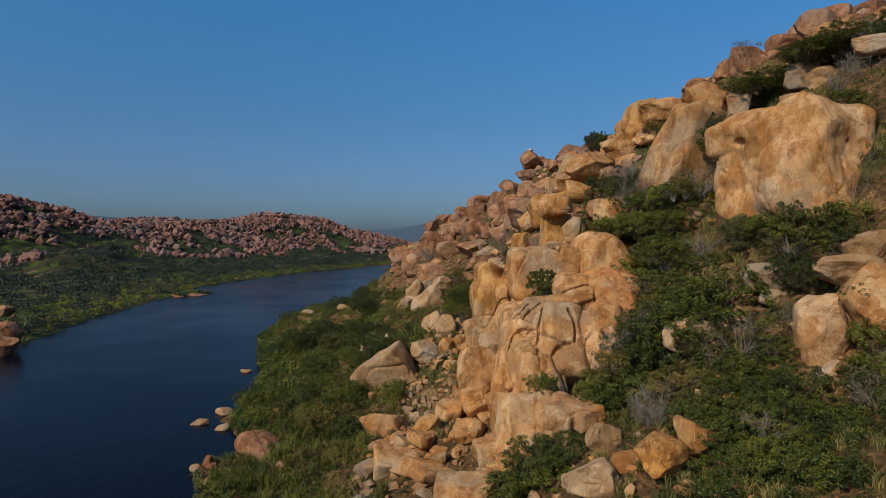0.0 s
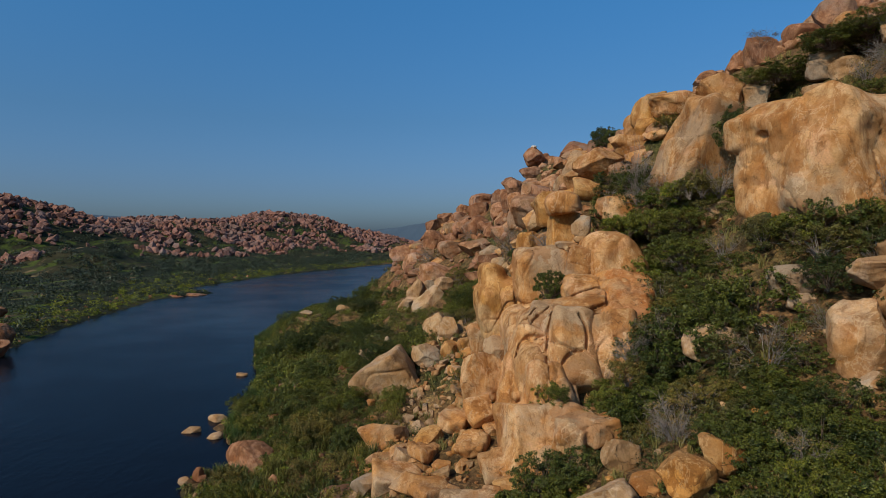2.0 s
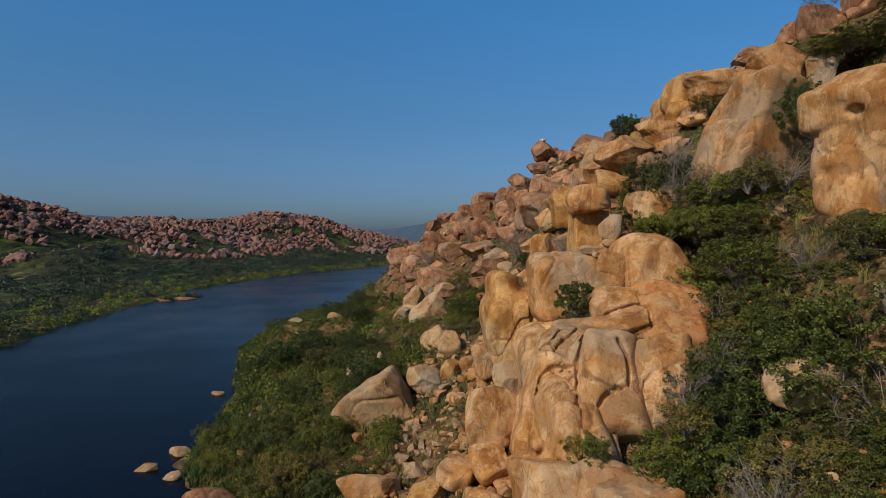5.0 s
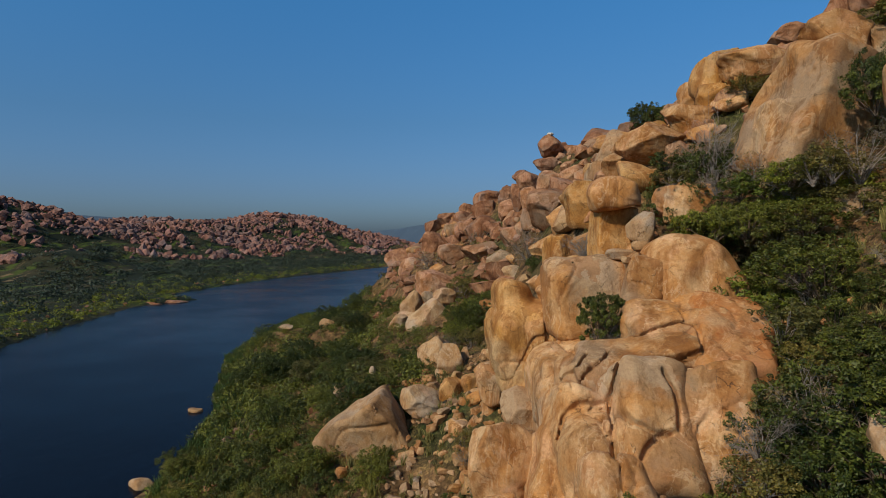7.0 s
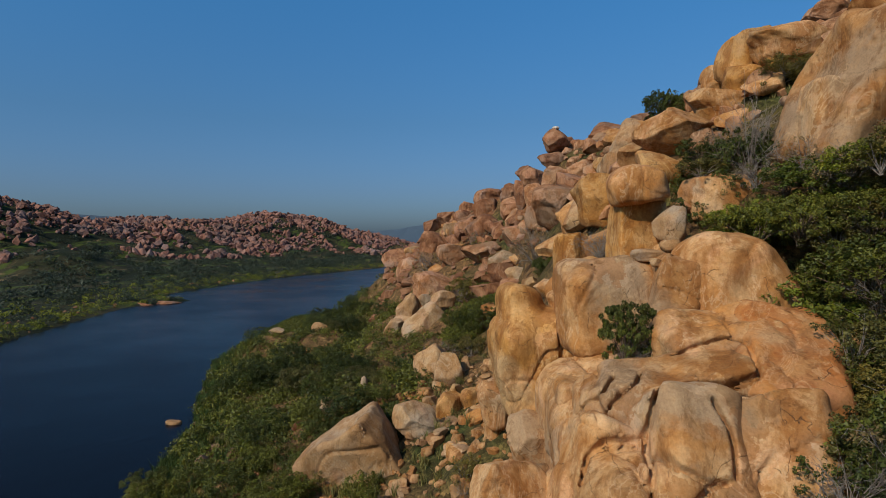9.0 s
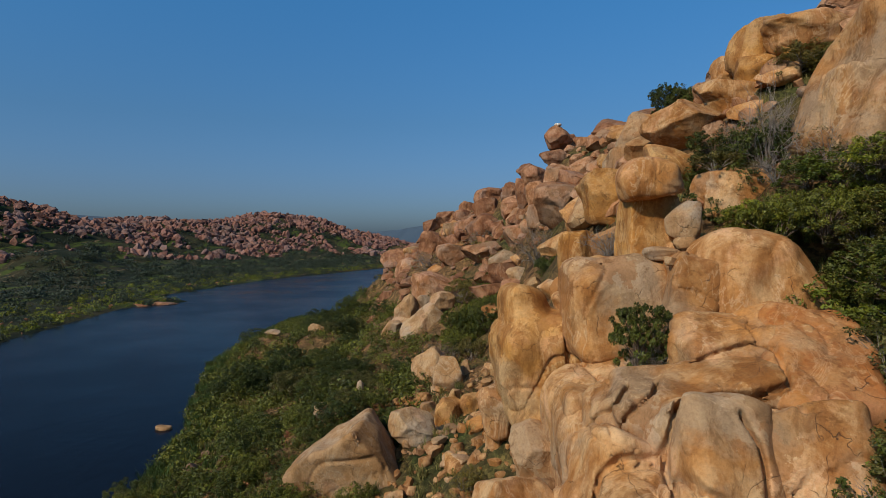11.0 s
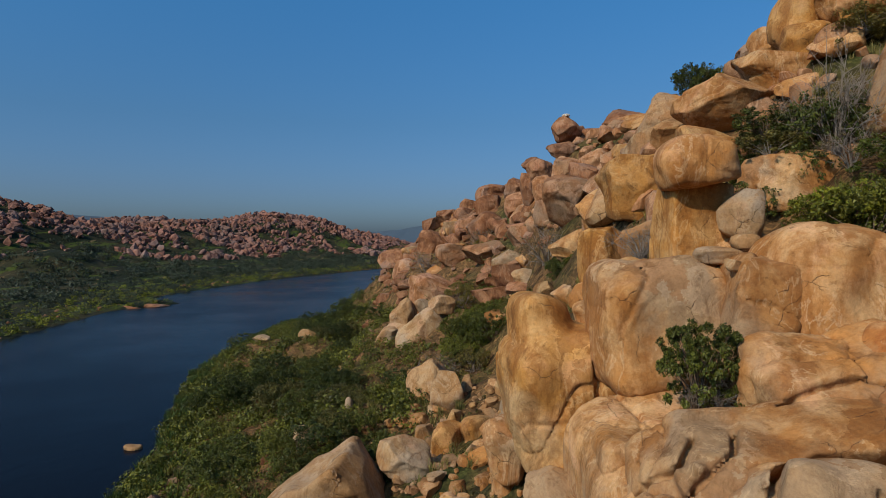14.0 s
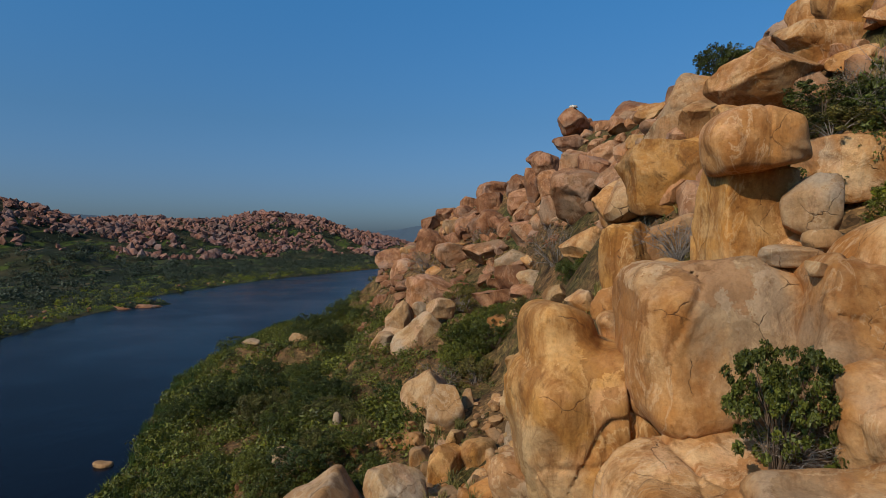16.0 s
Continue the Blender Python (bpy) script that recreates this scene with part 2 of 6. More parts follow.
LEAF = leaf_material("leaf_green", (0.032, 0.041, 0.007), (0.125, 0.138, 0.021))
LEAF_DARK = leaf_material("leaf_dark", (0.018, 0.027, 0.006), (0.088, 0.105, 0.017))
LEAF_BRIGHT = leaf_material("leaf_bright", (0.06, 0.08, 0.008), (0.17, 0.19, 0.022))
# distant woods: bluish, low-contrast greens with the air's haze painted in
LEAF_WOODS_HAZED = leaf_material("leaf_woods_hazed", (0.024, 0.036, 0.025), (0.048, 0.064, 0.042))
LEAF_OLIVE = leaf_material("leaf_olive", (0.055, 0.052, 0.014), (0.16, 0.135, 0.035))
LEAF_DRY = leaf_material("leaf_dry", (0.10, 0.07, 0.04), (0.20, 0.15, 0.08), 0.8)
GRASS = leaf_material("grass_blade", (0.11, 0.11, 0.035), (0.28, 0.23, 0.09), 0.7)
TALL_GRASS = leaf_material("tall_grass_blade", (0.05, 0.06, 0.014), (0.15, 0.14, 0.036), 0.7)
REED = leaf_material("reed_blade", (0.03, 0.06, 0.012), (0.10, 0.14, 0.03), 0.6)


def bark(name, a, c):
    m, n, l, b = material(name, 0.9, 0.2)
    co = n.new("ShaderNodeTexCoord").outputs["Object"]
    l.new(ramp(n, l, noise_fac(n, l, co, 9.0, 6), [(0.3, a), (0.7, c)]), b.inputs["Base Color"])
    return m


BARK = bark("bark_brown", (0.07, 0.045, 0.03), (0.17, 0.12, 0.085))
TWIG = bark("twig_grey", (0.13, 0.10, 0.085), (0.30, 0.25, 0.21))


# ---- the land ----
def smooth(a, b, v):
    v = np.clip((v - a) / (b - a), 0, 1)
    return v * v * (3 - 2 * v)


def hump(x, y, cx, cy, rx, ry, h):
    return h * np.exp(-((x - cx) / rx) ** 2 - ((y - cy) / ry) ** 2)


def wave(x, y, s, k):
    """Cheap smooth roughness from crossed sines."""
    return (np.sin(x * s + 1.3 * k + 1.7 * np.sin(y * s * 0.7 + k)) * np.sin(y * s * 1.1 + 2.1 * k + 1.4 * np.sin(x * s * 0.6 - k)))


SHORE_Y = (-600, 20, 50, 70, 90, 108, 128, 160, 188, 205, 230, 300, 700, 6000)
SHORE_X = (-12, -14, -19, -24, -27.5, -33, -39, -41, -40, -34, -18, 40, 160, 1200)
BANK_Y = (-600, 60, 112, 155, 215, 236, 242, 262, 351, 514, 760, 1200, 6000)
BANK_X = (-84, -80, -81, -91, -99, -88, -104, -108, -97, -46, 120, 420, 3000)
# two cross-sections of the hill: the scrub gully in front, the boulder spur behind it
GULLY_U = (-30, -4, 0, 5, 14, 22, 27, 30, 35, 39, 43, 47, 55, 67, 82, 110, 170)
GULLY_Z = (-3, -1.0, 0, 1.3, 3.2, 4.6, 5.4, 6.0, 7.2, 9.2, 12.0, 15.5, 24.0, 35.0, 45.0, 54.0, 60.0)
SPUR_U = (-30, -4, 0, 5, 14, 22, 27, 30.5, 34, 38, 41, 47, 55, 67, 82, 110, 170)
SPUR_Z = (-3, -1.0, 0, 1.3, 4.0, 6.8, 9.2, 14.0, 18.5, 23.5, 27.0, 32.5, 38.0, 43.5, 49.0, 56.0, 60.0)


def land(x, y):
    """Height of the ground over the river, for arrays of x and y."""
    x, y = np.asarray(x, float), np.asarray(y, float)
    shore, bank = np.interp(y, SHORE_Y, SHORE_X), np.interp(y, BANK_Y, BANK_X)
    # the boulder hill: steep from x = 5 up, a flatter shelf down to the water
    u = np.where(x < -3, (x - shore) / np.maximum(-3 - shore, 4) * 19, x + 22)
    k = np.clip((y - 33) / np.clip(17 + 1.5 * (x - 9), 13, 42), 0, 1)
    k = 0.5 * k + 0.5 * k * k * (3 - 2 * k)
    z = np.interp(u, GULLY_U, GULLY_Z) * (1 - k) + np.interp(u, SPUR_U, SPUR_Z) * k
    end = 1 - smooth(196, 262, y + 0.35 * np.maximum(x, 0))
    z = np.where(z > 0, 0.4 + (z - 0.4) * end, z)
    z = z + hump(x, y, 20, 118, 9, 22, 5) * end + hump(x, y, 4, 170, 13, 32, 9) + hump(x, y, -8, 178, 8, 12, 3)
    rough = np.clip(z / 4, 0, 1)
    z = z + rough * (0.5 * wave(x, y, 0.35, 1.0) + 0.25 * wave(x, y, 0.9, 2.0))
    # the far bank: low meadow, then boulder hills
    v = bank - x
    w = np.interp(v, (-30, -3, 0, 3, 20, 60, 150, 400), (-3, -0.8, 0.1, 0.7, 1.2, 2.0, 4.0, 8.0))
    w = w + smooth(10, 60, v) * (hump(x, y, -335, 455, 60, 70, 33) + hump(x, y, -300, 520, 60, 120, 15) + hump(x, y, -262, 600, 70, 90, 22)
                                + hump(x, y, -208, 720, 66, 95, 38) + hump(x, y, -140, 740, 50, 80, 20) + hump(x, y, -80, 800, 60, 80, 16)
                                + hump(x, y, -208, 350, 34, 30, 13) + hump(x, y, -420, 400, 80, 80, 24))
    w = w + smooth(60, 120, v) * (1.6 * wave(x, y, 0.045, 3.0) + 0.8 * wave(x, y, 0.11, 4.0))
    far = smooth(1300, 2600, y) * (70 + 45 * np.sin(x * 0.0021 + 0.6) + 18 * np.sin(x * 0.006)) + smooth(600, 2200, -x) * 60
    w = w + far * smooth(0, 200, v)
    z = z + smooth(1500, 3000, y) * smooth(0, 200, x - shore) * 90
    mid = (shore + bank) / 2
    return np.where(x > mid, z, w)


def mesh_object(name, verts, faces, mat, parent=None, smooth_shade=True):
    me = bpy.data.meshes.new(name)
    me.from_pydata(verts, [], faces)
    me.materials.append(mat)
    if smooth_shade:
        me.polygons.foreach_set("use_smooth", np.ones(len(me.polygons), bool))
    ob = new(name, me)
    if parent:
        ob.parent = parent
    return ob


# ---- boulders ----
def ball(level):
    bm = bmesh.new()
    bmesh.ops.create_icosphere(bm, subdivisions=level, radius=1)
    v = np.array([p.co[:] for p in bm.verts])
    f = [tuple(p.index for p in q.verts) for q in bm.faces]
    bm.free()
    return v, f


BALLS = {k: ball(k) for k in (1, 2, 3, 4, 5, 6)}


TABLE = np.random.default_rng(7).uniform(-1, 1, 64 ** 3).astype(np.float32)


def lattice(p, scale, seed):
    """Smooth value noise in -1..1 at many points at once."""
    q = (p * scale + np.array((17.3, 5.9, 11.1)) * (seed + 1)).astype(np.float32)
    i = np.floor(q)
    f = q - i
    f = f * f * (3 - 2 * f)
    i = i.astype(np.int32) & 63
    j = (i + 1) & 63
    x, y, z = f[..., 0], f[..., 1], f[..., 2]
    rows = [a + b for a in (i[..., 0] * 4096, j[..., 0] * 4096) for b in (i[..., 1] * 64, j[..., 1] * 64)]
    lines = []
    for r in rows:
        u = TABLE[r + i[..., 2]]
        lines.append(u + (TABLE[r + j[..., 2]] - u) * z)
    u = lines[0] + (lines[1] - lines[0]) * y
    w = lines[2] + (lines[3] - lines[2]) * y
    return u + (w - u) * x


def octaves(p, scale, seed, count, fall=0.5):
    return sum(fall ** k * lattice(p, scale * 2 ** k, seed + 7 * k) for k in range(count))


def fbm(points, scale, seed, count=3):
    return octaves(np.asarray(points), scale, seed, count)


def boulder_mesh(seed, size, box=2.6, cuts=7, level=4, lump=0.07, crack=0.03, taper=0.0, shear=0.0, foot=0.5, lobes=()):
    """A weathered boulder of half-sizes `size`: a rounded block, planed by old fractures, chipped, lumpy and grooved.
    foot: how far it widens and runs down below its middle, as a boulder does that is stuck in the slope.
    lobes: further swellings (centre and half-sizes, in half-sizes of the whole) that reach past the middle."""
    rng = np.random.default_rng(seed)
    v, f = BALLS[level]
    n = v.copy()
    p = n / ((np.abs(n) ** box).sum(1) ** (1 / box))[:, None]
    if lobes:
        r = np.linalg.norm(p, axis=1) * 0.0
        for cx, cy, cz, rx, ry, rz in lobes:
            q = np.array((rx, ry, rz))
            c = np.array((cx, cy, cz)) / q
            d = n / q
            A, B, C = (d * d).sum(1), (d @ c), c @ c - 1
            r = np.maximum(r, (B + np.sqrt(np.maximum(B * B - A * C, 0))) / A)
        p = n * r[:, None]
    for k in range(cuts + (14 if level > 4 else 8 if level > 3 else 0)):
        m = rng.normal(size=3)
        m /= np.linalg.norm(m)
        far = rng.uniform(0.50, 0.80) if k < cuts else rng.uniform(0.8, 0.95)
        reach = (p @ m).max() if k >= cuts or lobes else 1.0
        far = far if not lobes else reach * max(far, 0.82)
        x = (p @ m - far) / 0.02
        over = 0.02 * np.where(x > 20, x, np.log1p(np.exp(np.minimum(x, 20))))
        p = p - (over * 0.96)[:, None] * m
    p = p + n * (lump * fbm(n, 1.4, seed, 3))[:, None]
    if level >= 3:
        p = p + n * (0.02 * fbm(n, 4.5, seed + 40, 4))[:, None]
    if level >= 4 and crack:
        g = np.abs(fbm(n, 0.8, seed + 80, 2))
        p = p - n * (crack * np.exp(-(g / 0.022) ** 2))[:, None]
    if level >= 4:
        for scale, drop, k in ((0.9, 0.018, 20), (1.9, 0.010, 30)):
            h = fbm(n, scale, seed + k, 3) * 2.2
            frac = h - np.floor(h)
            p = p + n * (drop * (frac - np.clip((frac - 0.9) / 0.1, 0, 1)))[:, None]
        p = p + n * (0.007 * fbm(n, 11.0, seed + 60, 3))[:, None]
    up = p[:, 2] * 0.5 + 0.5
    p[:, :2] *= (1 - taper * up)[:, None]
    p[:, 0] += shear * up
    lo, hi = p.min(0), p.max(0)
    p = (p - (lo + hi) / 2) / ((hi - lo) / 2)
    below = np.maximum(-p[:, 2], 0)
    h = np.linalg.norm(p[:, :2], axis=1)
    wide = np.clip(0.9 / np.maximum(h, 0.2), 1, 1.6)
    p[:, :2] *= (1 + foot * np.minimum(below * 1.6, 1) * (wide - 1))[:, None]
    p[:, 2] -= foot * 0.4 * below
    return p * np.asarray(size), f


WHITE = granite("whitewashed_rock", (0.70, 0.68, 0.63), (0.80, 0.79, 0.75), (0.5, 0.42, 0.34), (0.66, 0.65, 0.62))
GRANITES = {"white": WHITE, "brown": BROWN, "orange": ORANGE, "tan": TAN, "ochre": OCHRE, "pale": PALE, "russet": RUSSET}
FOOT = []          # where hero boulders stand, so that plants keep clear


def rock(label, kind, x, y, z, sx, sy, sz, turn=0.0, lean=0.0, tip=0.0, box=2.6, cuts=7, seed=1, level=4, lump=0.07, taper=0.0, shear=0.0, foot=0.5, lobes=(), crack=0.03, name="boulder", group="boulders of the hill", parent=None):
    v, f = boulder_mesh(seed, (sx, sy, sz), box, cuts, level, lump, crack, taper=taper, shear=shear, foot=foot, lobes=lobes)
    ob = mesh_object(name, v.tolist(), f, GRANITES[kind])
    ob.matrix_world = pose(x, y, z, tip, lean, turn)
    FOOT.append((x, y, max(sx, 0.3), max(sy, 0.3), z, sz, foot))
    if parent:
        ob.parent = parent
        ob.matrix_parent_inverse = parent.matrix_world.inverted()
        return tagged(ob, label)
    return tagged(ob, label, "boulder", group)

# ---- great rocks, carved from fields of rounded blocks ----
def skin(field, low, step):
    """The surface where a field on a grid crosses zero: one vertex a crossed cell, one quad a crossed edge."""
    inside = field < 0
    nx, ny, nz = field.shape
    total = np.zeros((nx - 1, ny - 1, nz - 1, 3))
    count = np.zeros((nx - 1, ny - 1, nz - 1))
    corners = [(a, b, c) for a in (0, 1) for b in (0, 1) for c in (0, 1)]

    def at(arr, c):
        return arr[c[0]:nx - 1 + c[0], c[1]:ny - 1 + c[1], c[2]:nz - 1 + c[2]]

    for axis in range(3):
        for c in corners:
            if c[axis]:
                continue
            e = tuple(v + (k == axis) for k, v in enumerate(c))
            a, b = at(field, c), at(field, e)
            hit = at(inside, c) != at(inside, e)
            t = np.where(hit, a / np.where(hit, a - b, 1), 0)
            for k in range(3):
                total[..., k] += hit * (c[k] + (t if k == axis else 0))
            count += hit
    live = count > 0
    number = np.full(live.shape, -1)
    number[live] = np.arange(live.sum())
    where = np.argwhere(live)
    verts = np.asarray(low) + step * (where + total[live] / count[live][:, None])
    faces = []
    for axis in range(3):
        u, w = [k for k in range(3) if k != axis]
        a = inside[tuple(slice(0, -1) if k == axis else slice(1, -1) for k in range(3))]
        b = inside[tuple(slice(1, None) if k == axis else slice(1, -1) for k in range(3))]
        at_edge = np.argwhere(a != b)
        solid = a[a != b]
        base = at_edge.copy()
        base[:, u] += 1
        base[:, w] += 1
        quad = []
        for du, dw in ((1, 1), (0, 1), (0, 0), (1, 0)):
            cell = base.copy()
            cell[:, u] -= du
            cell[:, w] -= dw
            quad.append(number[cell[:, 0], cell[:, 1], cell[:, 2]])
        quad = np.stack(quad, 1)
        flip = solid if axis == 1 else ~solid
        quad[flip] = quad[flip][:, ::-1]
        faces.append(quad)
    return verts, np.concatenate(faces)


def carve(name, label, kind, blocks, step=0.16, seed=1, groove=0.25, width=0.10, bend=0.25, rough=0.10, hollows=(), foot=0.5, blend=0.45, chops=4, floor=-99.0, parent=None, clefts=()):
    """One great rock from blocks grown together (place, half-sizes, turns about x, y and z, rounding), each planed by old
    fractures, with cracks where two blocks meet, bent and roughened by noise, and hollows (place, half-sizes) taken out."""
    rng = np.random.default_rng(seed)
    turns = [np.array(pose(0, 0, 0, *b[6:9]).to_3x3()) for b in blocks]
    spans = [np.abs(t) @ np.array(b[3:6]) for b, t in zip(blocks, turns)]
    low = np.min([np.array(b[:3]) - r for b, r in zip(blocks, spans)], axis=0) - 0.5 - bend
    high = np.max([np.array(b[:3]) + r for b, r in zip(blocks, spans)], axis=0) + 0.5 + bend
    low[2] = max(low[2], floor)
    n = np.ceil((high - low) / step).astype(int) + 1
    grid = np.stack(np.meshgrid(*[np.arange(k, dtype=np.float32) for k in n], indexing="ij"), -1) * np.float32(step) + low.astype(np.float32)

    def join(p, planes):
        first = second = soft = np.full(len(p), 50.0)
        for b, turn, cut in zip(blocks, turns, planes):
            half, r = np.array(b[3:6]), b[9]
            q = (p - np.array(b[:3])) @ turn
            d = np.abs(q) - (half - r)
            d = np.linalg.norm(np.maximum(d, 0), axis=-1) + np.minimum(d.max(-1), 0) - r
            for m, far in cut:
                e = q @ m - far
                t = np.clip(0.5 + (e - d) / 0.36, 0, 1)
                d = d + (e - d) * t + 0.18 * t * (1 - t)
            second = np.minimum(second, np.maximum(first, d))
            first = np.minimum(first, d)
            t = np.clip(0.5 + (soft - d) / (2 * blend), 0, 1)
            soft = soft + (d - soft) * t - blend * t * (1 - t)
        return soft, second - first

    planes = []
    for b in blocks:
        half, cut = np.array(b[3:6]), []
        for _ in range(chops):
            m = rng.normal(size=3)
            m /= np.linalg.norm(m)
            cut.append((m, (np.abs(m) * half).sum() * rng.uniform(0.66, 0.86)))
        planes.append(cut)
    flat = grid.reshape(-1, 3)
    d, _ = join(flat, planes)
    near = np.abs(d) < 0.3 + 1.5 * bend + 2 * rough + 0.5 * groove
    p = flat[near].astype(float)
    size = max(max(b[3:6]) for b in blocks)
    s = 1.0 / (1.1 + 0.35 * size)
    q = p + bend * np.stack([lattice(p, s, seed + k) + 0.4 * lattice(p, 2.3 * s, seed + 9 + k) for k in (0, 20, 40)], -1)
    e, gap = join(q, planes)
    e = e + groove * np.clip(0.55 + 0.9 * lattice(p, 0.5, seed + 50), 0.1, 1) * np.exp(-(gap / width) ** 2)
    # thin sheets that have come away, leaving small steps, and a few fractures
    h = octaves(q, 0.26, seed + 60, 2) * 1.1 + 0.3 * p[:, 2]
    part = h - np.floor(h)
    e = e + rough * 1.3 * (part - np.clip((part - 0.92) / 0.08, 0, 1)) * np.clip(0.5 + lattice(p, 0.45, seed + 70), 0, 1)
    e = e + rough * 0.5 * octaves(p, 1.2, seed + 80, 3)
    for scale, k in ((0.15, 100), (0.21, 120)):
        split = octaves(q, scale, seed + k, 2)
        e = e + 1.8 * rough * np.exp(-(split / 0.02) ** 2)
    for x, y, z, hx, hy, hz in hollows:
        e = np.maximum(e, (1 - np.linalg.norm((p - np.array((x, y, z))) / np.array((hx, hy, hz)), axis=-1)) * min(hx, hy, hz))
    # open cracks: cut straight down into the face along each line, a hand deep
    way = np.array((-0.15, -0.62, 0.77))
    way /= np.linalg.norm(way)
    slit = 0.115 * (0.95 + 0.35 * lattice(p, 0.7, seed + 140)) if clefts else 0
    shallow = e > -0.38
    for line in clefts:
        for a, b in zip(line, line[1:]):
            a, b = np.array(a), np.array(b)
            across = (p - a) - ((p - a) @ way)[:, None] * way
            run = (b - a) - ((b - a) @ way) * way
            t = np.clip(across @ run / max(run @ run, 1e-6), 0, 1)
            away = np.linalg.norm(across - t[:, None] * run, axis=-1) - slit
            cut = shallow & (np.abs((p - a) @ way) < 1.6)
            e = np.where(cut, np.maximum(e, -away), e)
    d[near] = e
    field = d.reshape(n)
    for k in range(3):
        side = [slice(None)] * 3
        for end in (0, -1):
            side[k] = end
            field[tuple(side)] = np.maximum(field[tuple(side)], 0.05)
    v, f = skin(field, low, step)
    at = v.mean(0)
    ob = mesh_object(name, (v - at).tolist(), f.tolist(), GRANITES[kind])
    ob.matrix_world = pose(*at)
    for b in blocks:
        FOOT.append((b[0], b[1], b[3], b[4], b[2], b[5], foot))
    if parent:
        ob.parent = parent
        ob.matrix_parent_inverse = parent.matrix_world.inverted()
        return tagged(ob, label)
    return tagged(ob, label, "boulder" if name == "boulder" else "rock", "boulders of the hill")


# the open cracks that part the slabs of the outcrop
CLEFTS = (
    ((7.6, 48.3, 14.4), (8.4, 49.6, 15.0), (9.65, 49.9, 15.3), (11.13, 49.7, 15.3), (12.37, 49.7, 15.7)),
    ((9.97, 52.3, 16.0), (11.12, 52.3, 16.5), (12.16, 52.3, 16.7), (12.86, 51.8, 16.7), (12.75, 50.9, 16.2), (12.37, 49.7, 15.7)),
    ((11.12, 49.6, 15.3), (11.93, 49.5, 14.8), (12.1, 48.3, 15.15)),
    ((7.62, 48.4, 14.2), (7.67, 48.7, 13.3), (7.42, 47.3, 12.8), (7.03, 45.7, 11.9)),
    ((7.72, 47.8, 13.3), (8.05, 46.6, 13.2), (9.06, 46.5, 12.7), (9.79, 46.7, 12.7)),
    ((9.85, 48.0, 15.2), (10.2, 47.6, 14.4), (10.3, 47.4, 13.6), (10.13, 46.8, 12.9)),
    ((7.61, 48.5, 14.3), (6.24, 49.3, 13.1), (5.57, 49.3, 12.5), (5.27, 48.7, 11.8)),
    ((7.25, 51.6, 15.3), (6.68, 51.2, 14.4), (5.83, 51.9, 13.6)),
    ((6.76, 50.5, 14.1), (7.93, 50.8, 14.9), (8.33, 51.5, 15.4)),
    ((8.23, 45.9, 11.9), (8.48, 46.0, 12.4), (9.46, 46.7, 12.7)))
# hero boulders: place, half-sizes
outcrop = carve("rock_outcrop", "great tan outcrop with rounded grooves and orange stains", "tan", (
    (10.3, 54.2, 8.4, 5.2, 7.0, 5.6, 14, 0, 0, 1.6),
    (6.6, 50.0, 10.7, 1.5, 1.8, 3.2, -24, 8, 0, 0.9),
    (8.3, 47.4, 10.1, 1.3, 1.7, 2.8, -26, 0, -10, 0.7),
    (12.3, 49.3, 11.8, 2.5, 2.5, 3.2, -26, -4, -8, 0.8),
    (5.2, 50.4, 8.4, 1.2, 2.4, 3.1, -22, 10, 0, 0.8),
    (5.8, 44.4, 7.0, 2.1, 2.4, 2.4, -14, -3, 6, 0.7),
    (7.3, 46.5, 8.9, 1.7, 2.2, 2.8, -24, 0, 0, 0.8)), 0.14, 3, 0.30, 0.12, 0.35, 0.11, foot=0.9, blend=0.5, chops=3, floor=4.5, clefts=CLEFTS)
carve("slab", "rounded head of the outcrop with a rusty patch", "tan", ((9.3, 48.5, 12.2, 1.75, 2.0, 3.1, -27, 6, 8, 0.9),), 0.11, 31, bend=0.3, rough=0.09, foot=0.9, chops=3, floor=9.0, parent=outcrop, clefts=CLEFTS)
carve("slab", "long rounded ledge of the outcrop", "tan", ((10.0, 51.7, 14.3, 3.3, 1.9, 1.6, 14, -13, -6, 0.8), (7.4, 52.6, 13.4, 1.5, 1.5, 1.5, 8, -10, 0, 0.7)), 0.12, 32, 0.1, bend=0.3, rough=0.10, foot=0.9, chops=2, floor=11.0, parent=outcrop, clefts=CLEFTS)
carve("slab", "orange stained slope of the outcrop", "orange", ((14.2, 52.4, 13.3, 2.0, 4.0, 3.4, 31, 8, -12, 0.8),), 0.13, 33, bend=0.3, rough=0.08, foot=0.9, chops=3, floor=8.0, parent=outcrop, clefts=CLEFTS)
carve("slab", "grey upper slab of the outcrop", "tan", ((12.7, 53.8, 15.9, 2.4, 1.9, 1.6, 20, -14, 0, 0.5), (10.9, 53.9, 15.6, 1.1, 1.1, 1.3, 10, -6, 20, 0.4)), 0.12, 34, 0.15, bend=0.25, rough=0.10, foot=0.9, chops=3, floor=12.0, parent=outcrop, clefts=CLEFTS)
carve("slab", "square block at the shoulder of the outcrop", "tan", ((6.8, 55.3, 12.1, 1.5, 1.7, 2.1, 0, 5, 0, 0.4),), 0.12, 35, bend=0.2, rough=0.09, foot=0.9, chops=3, parent=outcrop, clefts=CLEFTS)
